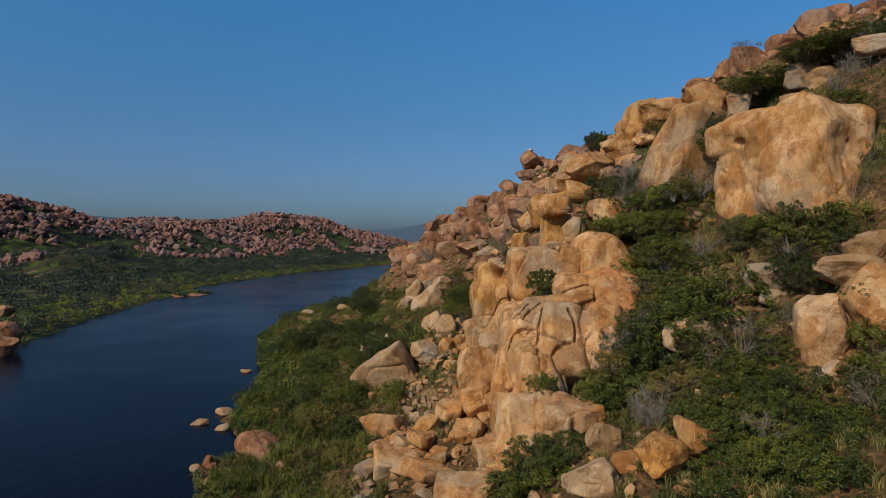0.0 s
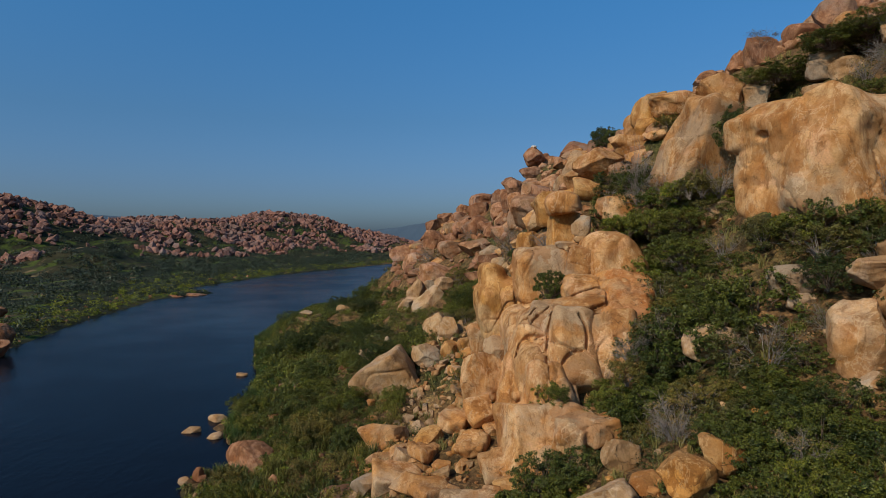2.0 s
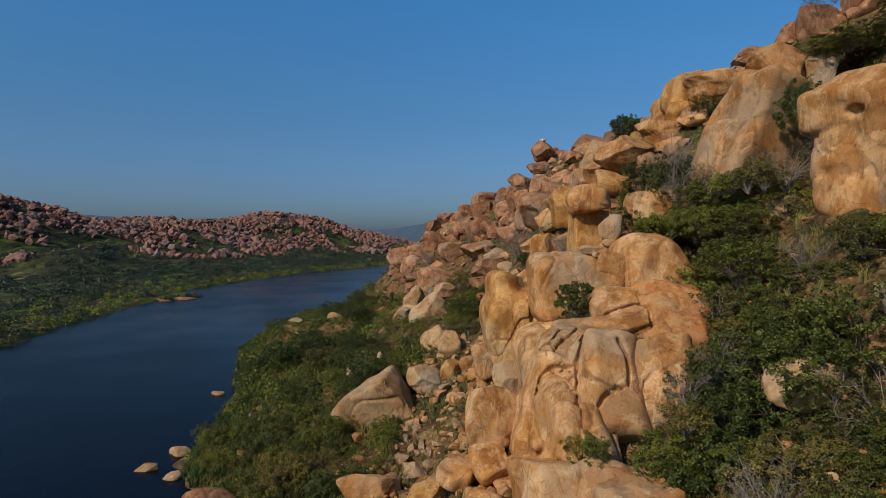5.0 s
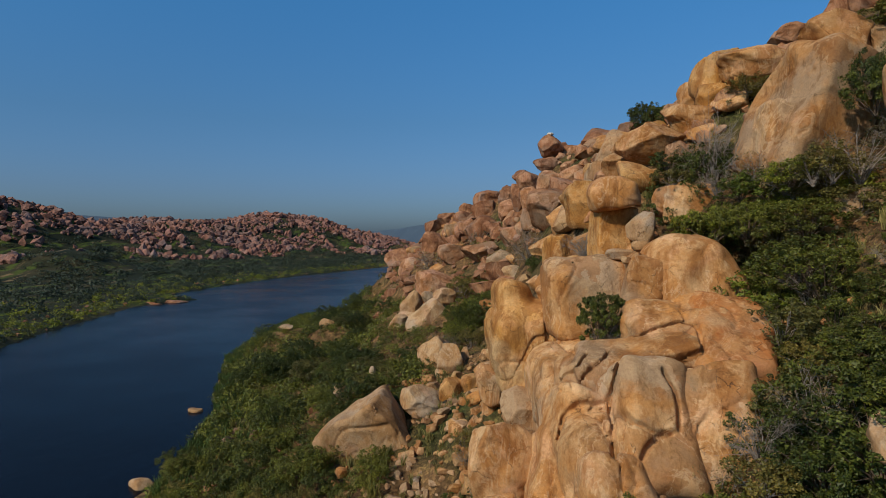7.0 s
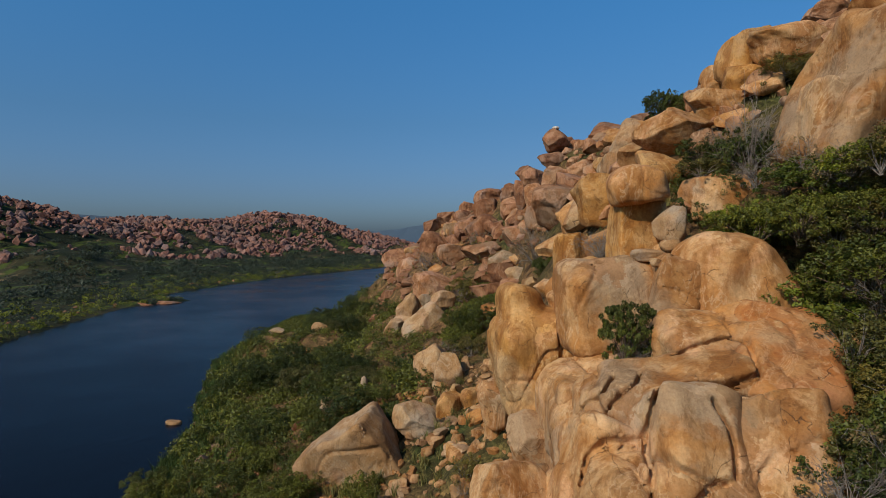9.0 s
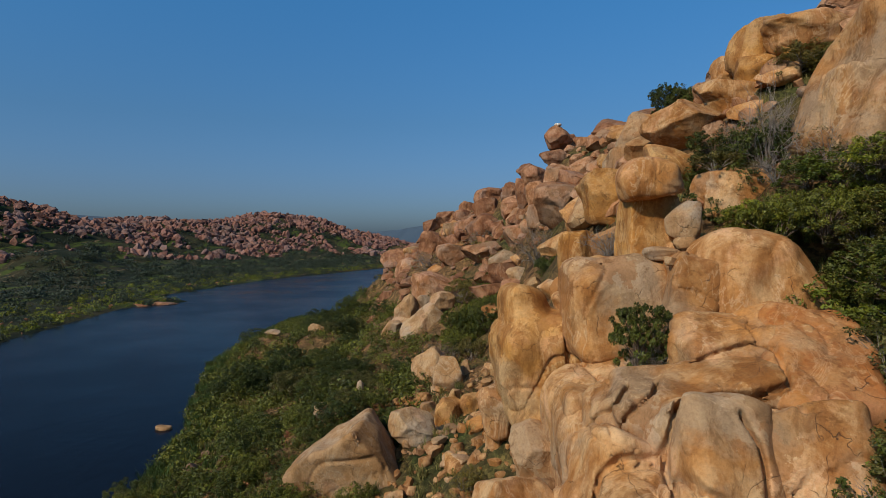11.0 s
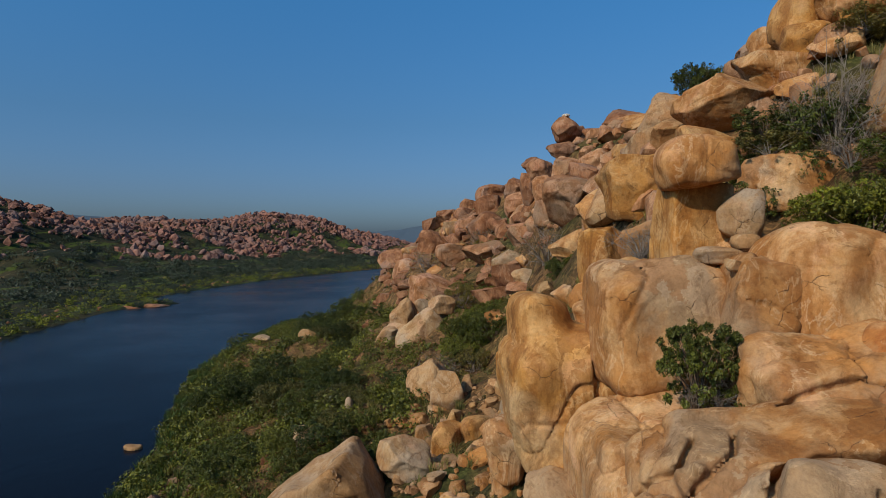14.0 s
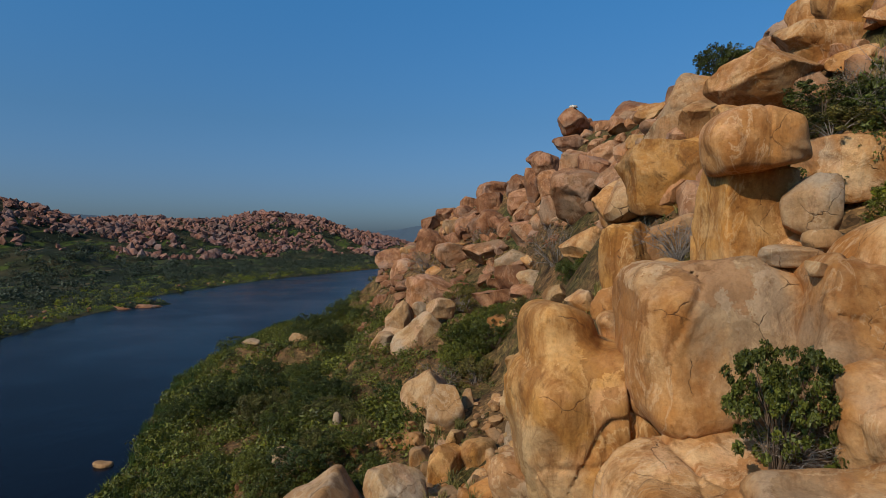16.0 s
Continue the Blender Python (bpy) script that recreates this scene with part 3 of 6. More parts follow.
carve("slab", "low cracked slabs at the outcrop foot", "tan", ((8.8, 42.0, 8.1, 1.8, 1.8, 1.4, 8, 4, 0, 0.4), (9.6, 40.6, 8.9, 1.1, 1.0, 0.8, 4, -6, 20, 0.3), (7.6, 40.9, 8.3, 1.1, 1.2, 0.9, 8, 4, -15, 0.3)), 0.12, 36, 0.2, bend=0.25, rough=0.09, foot=0.9, chops=3, parent=outcrop, clefts=CLEFTS)
carve("boulder", "broad domed tan boulder with ochre face", "tan", ((8.9, 59.9, 17.2, 2.6, 2.4, 2.85, -6, 0, 4, 1.0),), 0.12, 11, bend=0.3, rough=0.08, foot=0.8, chops=4)
carve("boulder", "tan boulder wedged between two domes", "tan", ((11.7, 57.5, 17.7, 1.1, 1.9, 2.3, -8, 8, -6, 0.55),), 0.11, 12, bend=0.25, rough=0.08, foot=0.4, chops=3)
carve("boulder", "great smooth tan dome boulder", "tan", ((14.5, 57.8, 18.0, 2.9, 2.6, 3.15, 0, 10, 0, 2.2), (16.0, 57.2, 17.0, 1.7, 2.0, 2.3, 0, 22, 0, 1.3)), 0.13, 13, 0.0, bend=0.25, rough=0.06, foot=0.8, blend=0.9, chops=2)
carve("boulder", "towering ochre boulder with a rounded head", "ochre", ((4.85, 62.0, 14.9, 1.15, 1.6, 3.6, 0, -6, 0, 0.9), (5.6, 61.9, 13.6, 2.4, 2.4, 2.9, -6, -8, 10, 1.0), (7.5, 61.7, 13.4, 2.0, 2.4, 3.4, -5, 5, 0, 0.7)), 0.12, 14, 0.16, 0.1, bend=0.35, rough=0.10, foot=0.0, blend=1.1, chops=2, clefts=(((6.35, 59.3, 16.6), (6.46, 59.2, 15.5), (6.5, 59.2, 14.2), (6.6, 59.2, 12.6)),))
carve("boulder", "huge tan granite boulder with a cavity", "tan", ((27.1, 47.7, 26.0, 4.0, 4.7, 4.9, 0, 8, 16, 2.0), (25.3, 48.8, 28.8, 2.6, 3.3, 1.4, 4, -10, 16, 0.7), (26.9, 44.6, 24.4, 2.9, 2.2, 3.2, -16, 0, 16, 1.0)), 0.17, 15, 0.15, 0.12, bend=0.45, rough=0.12, hollows=((22.9, 47.6, 28.1, 0.6, 0.8, 0.4),), foot=0.1, blend=0.7, chops=4, floor=20.0)
carve("boulder", "large pale tan boulder with a dark split side", "pale", ((-6.55, 70.0, 4.9, 3.3, 2.4, 2.5, 0, -32, -4, 0.3),), 0.13, 16, bend=0.25, rough=0.08, foot=0.3, chops=2)
carve("boulder", "large tan boulder streaked with pale stains", "tan", ((25.1, 62.6, 28.3, 3.4, 3.4, 5.6, 6, 19, 10, 1.0), (26.7, 62.6, 27.0, 2.8, 3.1, 4.4, 0, -8, 0, 0.9)), 0.17, 17, 0.25, 0.12, bend=0.4, rough=0.11, foot=0.9, chops=4, floor=20.0)
carve("boulder", "narrow tan slab leaning on the streaked boulder", "tan", ((22.3, 62.2, 27.2, 1.0, 1.5, 3.0, 0, 10, 0, 0.35),), 0.13, 27, bend=0.25, rough=0.09, foot=0.5, chops=3)
carve("boulder", "balanced tan boulder perched on a pillar", "tan", ((11.35, 61.6, 23.95, 1.75, 1.5, 1.3, 0, -6, 0, 1.05),), 0.1, 18, bend=0.2, rough=0.06, foot=0.0, chops=6)
carve("boulder", "square ochre pillar block with rusty streaks", "ochre", ((11.5, 62.8, 21.1, 1.35, 1.4, 2.2, 0, 2, 3, 0.15),), 0.1, 19, bend=0.14, rough=0.07, foot=0.4, chops=1)
capstone = rock("pointed russet capstone with a whitened tip on a stack", "russet", 17.54, 122.50, 36.61, 2.18, 2.35, 2.10, box=2.1, cuts=4, foot=0.3, taper=0.72, seed=196, level=5)
rock("rounded russet boulder beside the capstone", "russet", 21.30, 124.00, 35.15, 1.93, 2.12, 1.93, cuts=7, foot=0.0, seed=921, level=5)
rock("small russet boulder behind the capstone", "russet", 20.44, 127.00, 37.04, 0.96, 1.16, 1.15, foot=0.0, seed=729)
rock("flat russet slab boulder under the capstone", "russet", 17.02, 121.00, 33.48, 2.71, 2.19, 1.27, box=3.2, foot=0.6, seed=207, level=5)
rock("upright blocky boulder in the ridge pile", "brown", 15.59, 112.00, 29.31, 2.27, 2.02, 2.33, box=4, cuts=7, seed=504, level=5)
rock("overhanging russet boulder on the ridge pile", "russet", 12.68, 122.00, 31.56, 1.68, 1.56, 1.16, foot=0.0, seed=337, level=5)
rock("angular russet boulder in the ridge pile", "russet", 13.30, 119.00, 30.32, 1.90, 1.90, 1.93, cuts=6, foot=0.4, seed=463, level=5)
rock("angular brown block in the ridge pile", "brown", 12.60, 112.00, 27.25, 1.41, 1.43, 1.83, box=3.4, seed=188, level=5)
rock("large smooth brown boulder leaning in the pile", "brown", 13.34, 98.00, 24.92, 3.25, 2.65, 2.79, box=2.3, cuts=7, seed=592, level=5)
rock("tall russet domed boulder on the skyline", "russet", 26.48, 125.00, 37.08, 3.82, 3.88, 3.24, cuts=6, seed=954, level=5)
rock("sloping tan slab in the ridge pile", "brown", 18.61, 108.00, 30.32, 2.51, 1.72, 1.40, box=3, seed=488, level=5)
rock("tan boulder wedged in the pile", "brown", 17.77, 101.00, 27.51, 1.77, 1.61, 1.49, cuts=7, seed=876, level=5)
rock("small russet boulder in the pile", "russet", 23.76, 122.00, 33.86, 1.47, 1.30, 0.88, seed=518)
rock("russet boulder on the lower ridge", "russet", 9.82, 162.00, 30.25, 3.48, 3.16, 2.27, cuts=7, seed=331, level=5)
rock("upright russet boulder on the lower ridge", "russet", 13.48, 150.00, 30.46, 2.36, 2.52, 2.21, cuts=7, seed=272, level=5)
rock("tall narrow russet block", "russet", 11.88, 120.00, 28.11, 1.24, 1.31, 2.16, box=3, seed=819, level=5)
rock("tilted tan boulder on the ridge flank", "brown", 13.34, 138.00, 27.02, 3.28, 2.94, 2.07, cuts=7, seed=297, level=5)
rock("flat-topped russet boulder on the rocky hillside", "russet", 8.97, 158.00, 27.75, 3.36, 3.06, 2.20, cuts=7, seed=760, level=5)
rock("rounded tan boulder on the ridge flank", "brown", 13.17, 134.00, 24.71, 2.59, 2.59, 2.12, cuts=7, seed=993, level=5)
rock("large angular russet boulder", "russet", 7.85, 150.00, 22.78, 3.85, 4.08, 3.56, cuts=6, seed=733, level=5)
rock("tilted russet boulder on the rocky hillside", "russet", 4.40, 160.00, 23.49, 2.88, 2.98, 2.53, seed=302, level=5)
rock("tan boulder beneath the large smooth one", "brown", 11.97, 106.00, 23.88, 1.42, 1.37, 1.68, seed=974, level=5)
rock("small tan boulder on the ridge flank", "brown", 10.61, 140.00, 22.39, 1.40, 1.69, 1.67, seed=379, level=5)
rock("small shaded boulder in a gap", "russet", 13.51, 128.00, 23.46, 1.36, 1.02, 0.95, seed=524)
rock("angular russet boulder at the foot of the ridge", "russet", -2.34, 158.00, 20.43, 3.19, 3.16, 2.55, cuts=6, seed=404, level=5)
rock("russet boulder on the low end of the ridge", "russet", -3.23, 184.00, 24.42, 2.45, 2.59, 2.26, foot=0.4, seed=4, level=5)
rock("russet boulder on the low end of the ridge", "russet", 0.50, 182.00, 26.27, 2.70, 2.60, 2.02, foot=0.4, seed=250, level=5)
rock("russet boulder on the low end of the ridge", "russet", 1.21, 166.00, 23.23, 2.14, 2.27, 1.98, seed=978, level=5)
rock("russet boulder on the lower ridge", "russet", 5.73, 176.00, 28.54, 2.38, 2.37, 1.93, foot=0.4, seed=364, level=5)
rock("russet boulder on the lower ridge", "russet", 4.12, 166.00, 26.26, 2.27, 2.20, 1.73, seed=728, level=5)
rock("small russet boulder at the ridge foot", "russet", -2.65, 176.00, 20.30, 1.36, 1.56, 1.47, seed=438)
rock("russet boulder at the ridge foot", "russet", 1.69, 156.00, 20.65, 1.86, 1.90, 1.60, seed=812, level=5)
rock("long rounded russet boulder at the point", "russet", -11.58, 180.00, 16.65, 4.49, 3.76, 2.34, box=2.2, seed=955, level=6)
rock("russet boulder at the point", "russet", -7.05, 178.00, 18.37, 2.21, 2.26, 1.90, seed=323, level=5)
rock("brown rock slope at the point", "brown", -8.24, 164.00, 14.56, 3.11, 3.12, 2.56, box=2.2, seed=600, level=5)
rock("broad tan boulder below the pile", "brown", 13.12, 118.00, 20.31, 4.41, 3.02, 2.45, box=2.4, cuts=7, seed=820, level=6)
rock("broad low tan boulder in the scrub", "brown", 6.27, 130.00, 18.82, 3.60, 2.77, 1.99, box=2.4, seed=674, level=5)
rock("broad low tan boulder in the scrub", "brown", 1.39, 145.00, 18.30, 3.15, 2.58, 2.06, box=2.4, seed=434, level=5)
rock("pale angular boulder in the scrub", "pale", 8.26, 112.00, 17.92, 2.24, 1.73, 1.70, cuts=7, seed=214, level=5)
rock("pale small boulder in the scrub", "pale", 8.95, 100.00, 16.52, 1.65, 1.27, 1.24, cuts=7, seed=12, level=5)
rock("tan slab-sided boulder on the rocky hillside", "tan", 11.14, 78.00, 22.83, 1.79, 1.49, 1.60, box=2.8, cuts=7, seed=708, level=5)
rock("big ochre boulder with dark fracture", "ochre", 12.66, 73.50, 24.17, 2.64, 1.76, 1.94, box=2.8, cuts=7, seed=809, level=5)
rock("long sloping tan boulder", "tan", 17.94, 82.00, 29.43, 3.17, 2.25, 2.67, box=2.4, cuts=7, seed=220, level=5)
rock("tan boulder under the long slope", "tan", 16.01, 81.00, 27.22, 2.05, 1.56, 2.00, box=2.6, seed=145, level=5)
rock("massive tan boulder with a rounded brow", "tan", 17.58, 73.00, 29.39, 2.89, 2.31, 1.77, box=2.6, cuts=7, foot=0.4, seed=408, level=5)
rock("large smooth tan boulder on the upper slope", "tan", 21.88, 75.00, 31.30, 2.64, 2.04, 1.47, box=2.5, cuts=7, seed=152, level=5)
rock("small russet boulder on the skyline", "russet", 28.56, 92.00, 38.20, 1.29, 1.17, 0.84, foot=0.5, seed=189)
rock("russet boulder on the skyline", "russet", 32.92, 94.00, 39.54, 1.53, 1.30, 0.84, foot=0.5, seed=770, level=5)
rock("blocky ochre boulder with cracks", "ochre", 23.57, 74.50, 33.29, 1.46, 1.45, 1.48, box=3.2, cuts=7, seed=907)
rock("dark ochre block under the massive boulder", "ochre", 18.38, 76.00, 28.68, 1.19, 0.88, 1.09, box=3, seed=19)
rock("shadowed boulder under the upper rocks", "tan", 21.85, 72.00, 29.99, 1.43, 0.97, 0.78, seed=616)
rock("pale angular chunk beside the pillar", "pale", 12.88, 60.80, 21.78, 0.97, 0.90, 1.08, cuts=7, foot=0.4, seed=832)
rock("broad sloping tan slab", "tan", 18.39, 66.00, 23.88, 2.69, 1.84, 1.49, box=2.6, cuts=7, seed=74, level=5)
rock("pale boulder under the slab", "pale", 20.53, 68.00, 22.24, 2.10, 1.44, 1.64, box=2.6, cuts=7, seed=183, level=5)
rock("small pale upright stone", "pale", 18.12, 68.00, 25.78, 0.77, 0.54, 0.46, foot=0.4, seed=898)
rock("flat pale stone on the rocky hillside", "pale", 10.92, 58.50, 20.10, 0.96, 0.50, 0.34, box=2.2, foot=0.4, seed=617)
rock("grey rounded stone on the rocky hillside", "pale", 12.52, 59.50, 20.50, 0.66, 0.48, 0.43, box=2.2, foot=0.4, seed=449)
rock("small grey stone on the rocky hillside", "pale", 10.79, 57.00, 19.78, 0.29, 0.22, 0.22, foot=0.4, seed=782, level=3)
rock("upright ochre boulder on the rocky hillside", "ochre", 8.98, 68.50, 19.71, 1.34, 1.19, 1.75, box=2.5, seed=508, level=5)
rock("shaded boulder behind the bare shrub", "tan", 10.97, 69.00, 20.16, 2.03, 1.23, 1.71, box=2.6, seed=988, level=5)
rock("ochre boulder with a pale top", "ochre", 8.78, 64.00, 19.03, 1.11, 0.87, 0.86, cuts=7, seed=53)
rock("tan rounded boulder on the rocky hillside", "tan", 7.57, 66.00, 17.89, 0.91, 0.74, 0.78, seed=141)
rock("pale small boulder on the rocky hillside", "pale", 7.87, 63.00, 17.72, 0.58, 0.58, 0.74, seed=240)
rock("tan small boulder on the rocky hillside", "tan", 7.24, 64.00, 16.99, 0.78, 0.71, 0.83, seed=795)
rock("pale grey granite boulder", "pale", -0.84, 88.00, 7.65, 2.29, 2.26, 2.85, box=2.5, cuts=7, seed=816, level=5)
rock("rounded pale boulder leaning on another", "pale", 0.48, 82.50, 9.07, 1.37, 1.22, 1.41, box=2.3, seed=707)
rock("small pale stone on the rocky hillside", "pale", 2.12, 84.00, 8.81, 0.53, 0.71, 1.09, seed=17)
rock("pale blocky boulder in the scrub", "pale", -5.19, 114.00, 11.21, 1.78, 1.95, 2.15, box=3, seed=317, level=5)
rock("pale boulder half hidden in the scrub", "pale", -6.80, 110.00, 8.68, 1.65, 1.54, 1.45, cuts=7, seed=765, level=5)
rock("flat pale stone on the rocky hillside", "pale", -5.69, 111.00, 9.04, 1.78, 1.37, 1.33, seed=541, level=5)
rock("sloping pale rock slab", "pale", -2.19, 107.00, 9.60, 3.53, 1.83, 3.14, box=2.3, seed=79, level=5)
rock("grey-green stone on the rocky hillside", "pale", -0.19, 109.00, 12.97, 1.73, 1.11, 1.15, seed=155, level=5)
rock("small grey stone on the rocky hillside", "pale", -2.47, 114.00, 12.25, 1.30, 0.85, 0.91, seed=611)
rock("pale tan rock slope", "brown", -1.19, 118.00, 13.51, 3.71, 2.14, 2.76, box=2.3, seed=677, level=5)
rock("rusty boulder with white veins", "ochre", 0.49, 76.00, 7.06, 1.16, 1.14, 1.43, box=2.6, seed=756)
rock("rusty angular boulder on the rocky hillside", "ochre", 2.55, 76.00, 7.74, 1.21, 1.00, 1.07, seed=785)
rock("tan angular boulder on the rocky hillside", "tan", 2.56, 73.00, 7.41, 0.90, 0.78, 0.88, seed=139)
rock("dark grey rounded boulder", "pale", -2.07, 72.00, 7.40, 1.81, 1.41, 1.39, box=2.3, seed=283, level=5)
rock("small brown stone on the rocky hillside", "tan", -1.73, 81.00, 6.92, 0.83, 0.67, 0.69, seed=84)
rock("small orange stone on the rocky hillside", "tan", -1.18, 79.00, 6.52, 0.71, 0.68, 0.85, seed=813)
rock("small grey stone on the rocky hillside", "pale", -0.53, 82.00, 7.41, 0.51, 0.48, 0.58, seed=588)
rock("pale stone half buried in scrub", "pale", -9.74, 80.00, 6.10, 1.17, 0.88, 0.83, seed=522)
rock("small white upright stone", "pale", -8.07, 87.50, 6.44, 0.43, 0.50, 0.71, seed=600)
rock("dark triangular boulder on the rocky hillside", "tan", 3.15, 63.20, 10.95, 1.17, 1.13, 1.40, cuts=6, box=2.3, seed=0)
rock("small pale stone near the shore", "pale", -30.09, 135.00, 4.57, 1.43, 0.94, 0.70, seed=365)
rock("small pale stones among bushes", "pale", -20.65, 128.00, 6.37, 1.55, 1.06, 0.87, seed=947, level=5)
rock("dark split boulder on the rocky hillside", "tan", 3.97, 64.50, 9.45, 1.35, 1.47, 2.47, cuts=6, seed=779, level=5)
rock("brown boulder in the gully", "tan", 4.82, 58.00, 10.33, 1.45, 1.16, 1.58, cuts=7, seed=543, level=5)
rock("tan boulder in the gully", "tan", 4.12, 56.00, 8.47, 1.51, 1.15, 1.48, cuts=7, seed=464, level=5)
rock("tan boulder on top of another", "tan", 27.26, 63.00, 34.72, 2.37, 1.95, 2.06, seed=513, level=5)
rock("grey boulder in the bushes", "pale", 29.78, 62.00, 34.10, 1.62, 1.42, 1.60, seed=140, level=5)
rock("ochre blocky boulder on the skyline", "ochre", 24.48, 76.00, 35.38, 2.10, 1.84, 2.67, box=3, cuts=7, seed=844, level=5)
rock("tan boulder on the skyline", "tan", 26.88, 73.00, 36.07, 3.47, 1.88, 1.43, foot=0.5, seed=540, level=5)
rock("russet boulder on the skyline", "russet", 35.05, 71.00, 41.30, 2.21, 2.00, 1.83, foot=0.4, seed=170, level=5)
rock("russet boulder on the skyline", "russet", 33.76, 73.00, 40.74, 1.83, 1.59, 1.39, foot=0.4, seed=663, level=5)
rock("russet boulder on the skyline", "russet", 32.31, 77.00, 39.83, 1.81, 1.42, 1.05, foot=0.4, seed=523, level=5)
rock("russet boulder on the skyline", "russet", 38.64, 69.00, 42.14, 2.01, 1.79, 1.61, seed=429, level=5)
rock("russet rounded boulder on the skyline", "russet", 41.74, 69.00, 44.35, 2.08, 1.99, 1.95, foot=0.4, seed=867, level=5)
rock("tan boulder on the skyline", "tan", 42.24, 67.00, 42.65, 2.18, 1.81, 1.47, seed=329, level=5)
rock("russet boulder on the skyline", "russet", 45.88, 71.00, 46.32, 2.49, 2.04, 1.62, foot=0.4, seed=755, level=5)
rock("russet boulder on the skyline", "russet", 48.78, 70.00, 46.69, 1.96, 1.65, 1.36, foot=0.4, seed=58, level=5)
rock("grey boulder in the upper scrub", "pale", 33.33, 57.00, 35.89, 1.57, 1.22, 1.19, seed=259, level=5)
rock("pale boulder behind the huge one", "pale", 30.77, 53.00, 32.42, 1.73, 1.16, 0.91, seed=120, level=5)
rock("grey boulder in the upper scrub", "pale", 34.58, 55.00, 35.02, 1.93, 1.32, 1.07, seed=97, level=5)
rock("tan boulder in the upper scrub", "pale", 35.52, 50.00, 36.45, 2.30, 1.35, 0.78, seed=444, level=5)
rock("pale flat boulder in the shrubs", "pale", 22.13, 41.80, 18.06, 1.64, 1.14, 0.95, box=2.3, seed=445, level=5)
rock("pale flat stone in the shrubs", "pale", 22.10, 41.00, 16.77, 1.11, 0.70, 0.48, seed=843)
rock("pale cracked boulder in the shrubs", "pale", 17.05, 42.30, 13.94, 1.87, 1.36, 1.21, cuts=7, seed=621, level=5)
rock("brown egg-shaped boulder with a dark face", "tan", 23.00, 36.80, 15.12, 1.83, 1.79, 2.23, box=2.4, cuts=7, seed=839, level=5)
rock("smooth tan boulder beside a dark crevice", "tan", 26.63, 36.50, 15.96, 2.59, 2.57, 3.24, box=2.4, seed=882, level=5)
rock("pale stone under larger boulders", "pale", 22.80, 35.60, 12.66, 1.33, 1.00, 0.95, seed=183)
rock("flat pale boulder in the shrubs", "pale", 25.56, 38.50, 18.75, 2.32, 1.44, 0.95, box=2.3, seed=928, level=5)
rock("pale boulder in the shrubs", "pale", 27.02, 39.00, 20.21, 1.43, 1.07, 1.00, seed=296)
rock("pale boulder under the streaked one", "pale", 23.31, 55.50, 22.35, 2.09, 1.64, 1.63, cuts=7, seed=482, level=5)
rock("small boulder on the rocky hillside", "tan", 22.34, 55.00, 22.08, 0.97, 0.78, 0.81, seed=166)
rock("grey rounded stone on the rocky hillside", "pale", 9.94, 37.00, 8.65, 1.21, 0.89, 0.81, seed=730)
rock("orange rounded boulder on the rocky hillside", "ochre", 11.65, 32.50, 9.12, 1.41, 1.10, 1.10, box=2.4, seed=383)
rock("orange boulder on the rocky hillside", "ochre", 14.02, 34.00, 9.61, 1.20, 0.97, 1.01, seed=906)
rock("grey rounded boulder on the slope", "pale", 8.22, 33.40, 7.27, 1.62, 1.28, 1.29, box=2.4, seed=482, level=5)
rock("reddish stone on the rocky hillside", "tan", 10.32, 34.50, 7.68, 0.87, 0.76, 0.86, seed=936)
rock("tan boulder on the rocky hillside", "tan", 13.32, 33.50, 6.76, 1.54, 1.18, 1.13, seed=588, level=5)
rock("russet boulder by the water", "russet", -17.82, 58.00, 0.44, 2.09, 1.74, 1.87, box=2.3, seed=535, level=5)
rock("flat pale stone in the river", "pale", -27.21, 68.00, 0.03, 1.09, 0.70, 0.51, box=3, seed=494)
rock("flat pale stone in the river", "pale", -25.92, 72.00, 0.00, 1.23, 0.85, 0.71, box=3, seed=82)
rock("flat pale stone in the river", "pale", -21.58, 53.50, 0.37, 0.80, 0.54, 0.42, box=3, seed=975)
rock("dark upright stone in the river", "russet", -20.95, 54.20, 0.66, 0.49, 0.39, 0.70, seed=111)
rock("small stone at the shore", "pale", -30.73, 95.00, -0.25, 0.95, 0.71, 0.66, seed=724)
rock("pale stone at the shore", "pale", -24.02, 66.00, -0.14, 0.86, 0.67, 0.65, seed=58)
rock("tan rock in the rubble slope", "tan", -5.13, 53.00, 4.52, 2.13, 1.57, 1.05, box=2.4, seed=533, level=5)
rock("reddish rock in the grass", "russet", -7.63, 46.00, 2.28, 1.57, 1.21, 0.87, seed=206, level=5)
rock("ochre blocky boulder below the skyline", "ochre", 27.00, 73.50, 34.25, 2.47, 1.74, 2.05, box=3, cuts=7, seed=947, level=5)
rock("tan boulder on the skyline of the hill", "tan", 23.81, 79.00, 34.44, 1.58, 1.20, 1.54, seed=415, level=5)
rock("sloping tan rock under the cliff", "tan", 2.99, 53.00, 9.31, 1.84, 2.03, 2.26, box=2.4, cuts=6, seed=216, level=5)
rock("low dark rock spit in the river", "russet", -92.44, 228.00, -0.56, 5.70, 3.94, 1.46, foot=0.2, seed=491, level=6)
rock("low dark rock at the far bank", "russet", -97.64, 222.00, -0.52, 4.44, 3.16, 1.31, foot=0.2, seed=48, level=6)
rock("dark brown rock at the far waterline", "russet", -81.83, 114.00, 3.35, 2.84, 2.41, 2.02, box=2.4, seed=445, level=5)
rock("dark brown rock at the far waterline", "russet", -79.18, 109.00, 1.46, 2.82, 2.36, 1.94, box=2.4, seed=24, level=5)
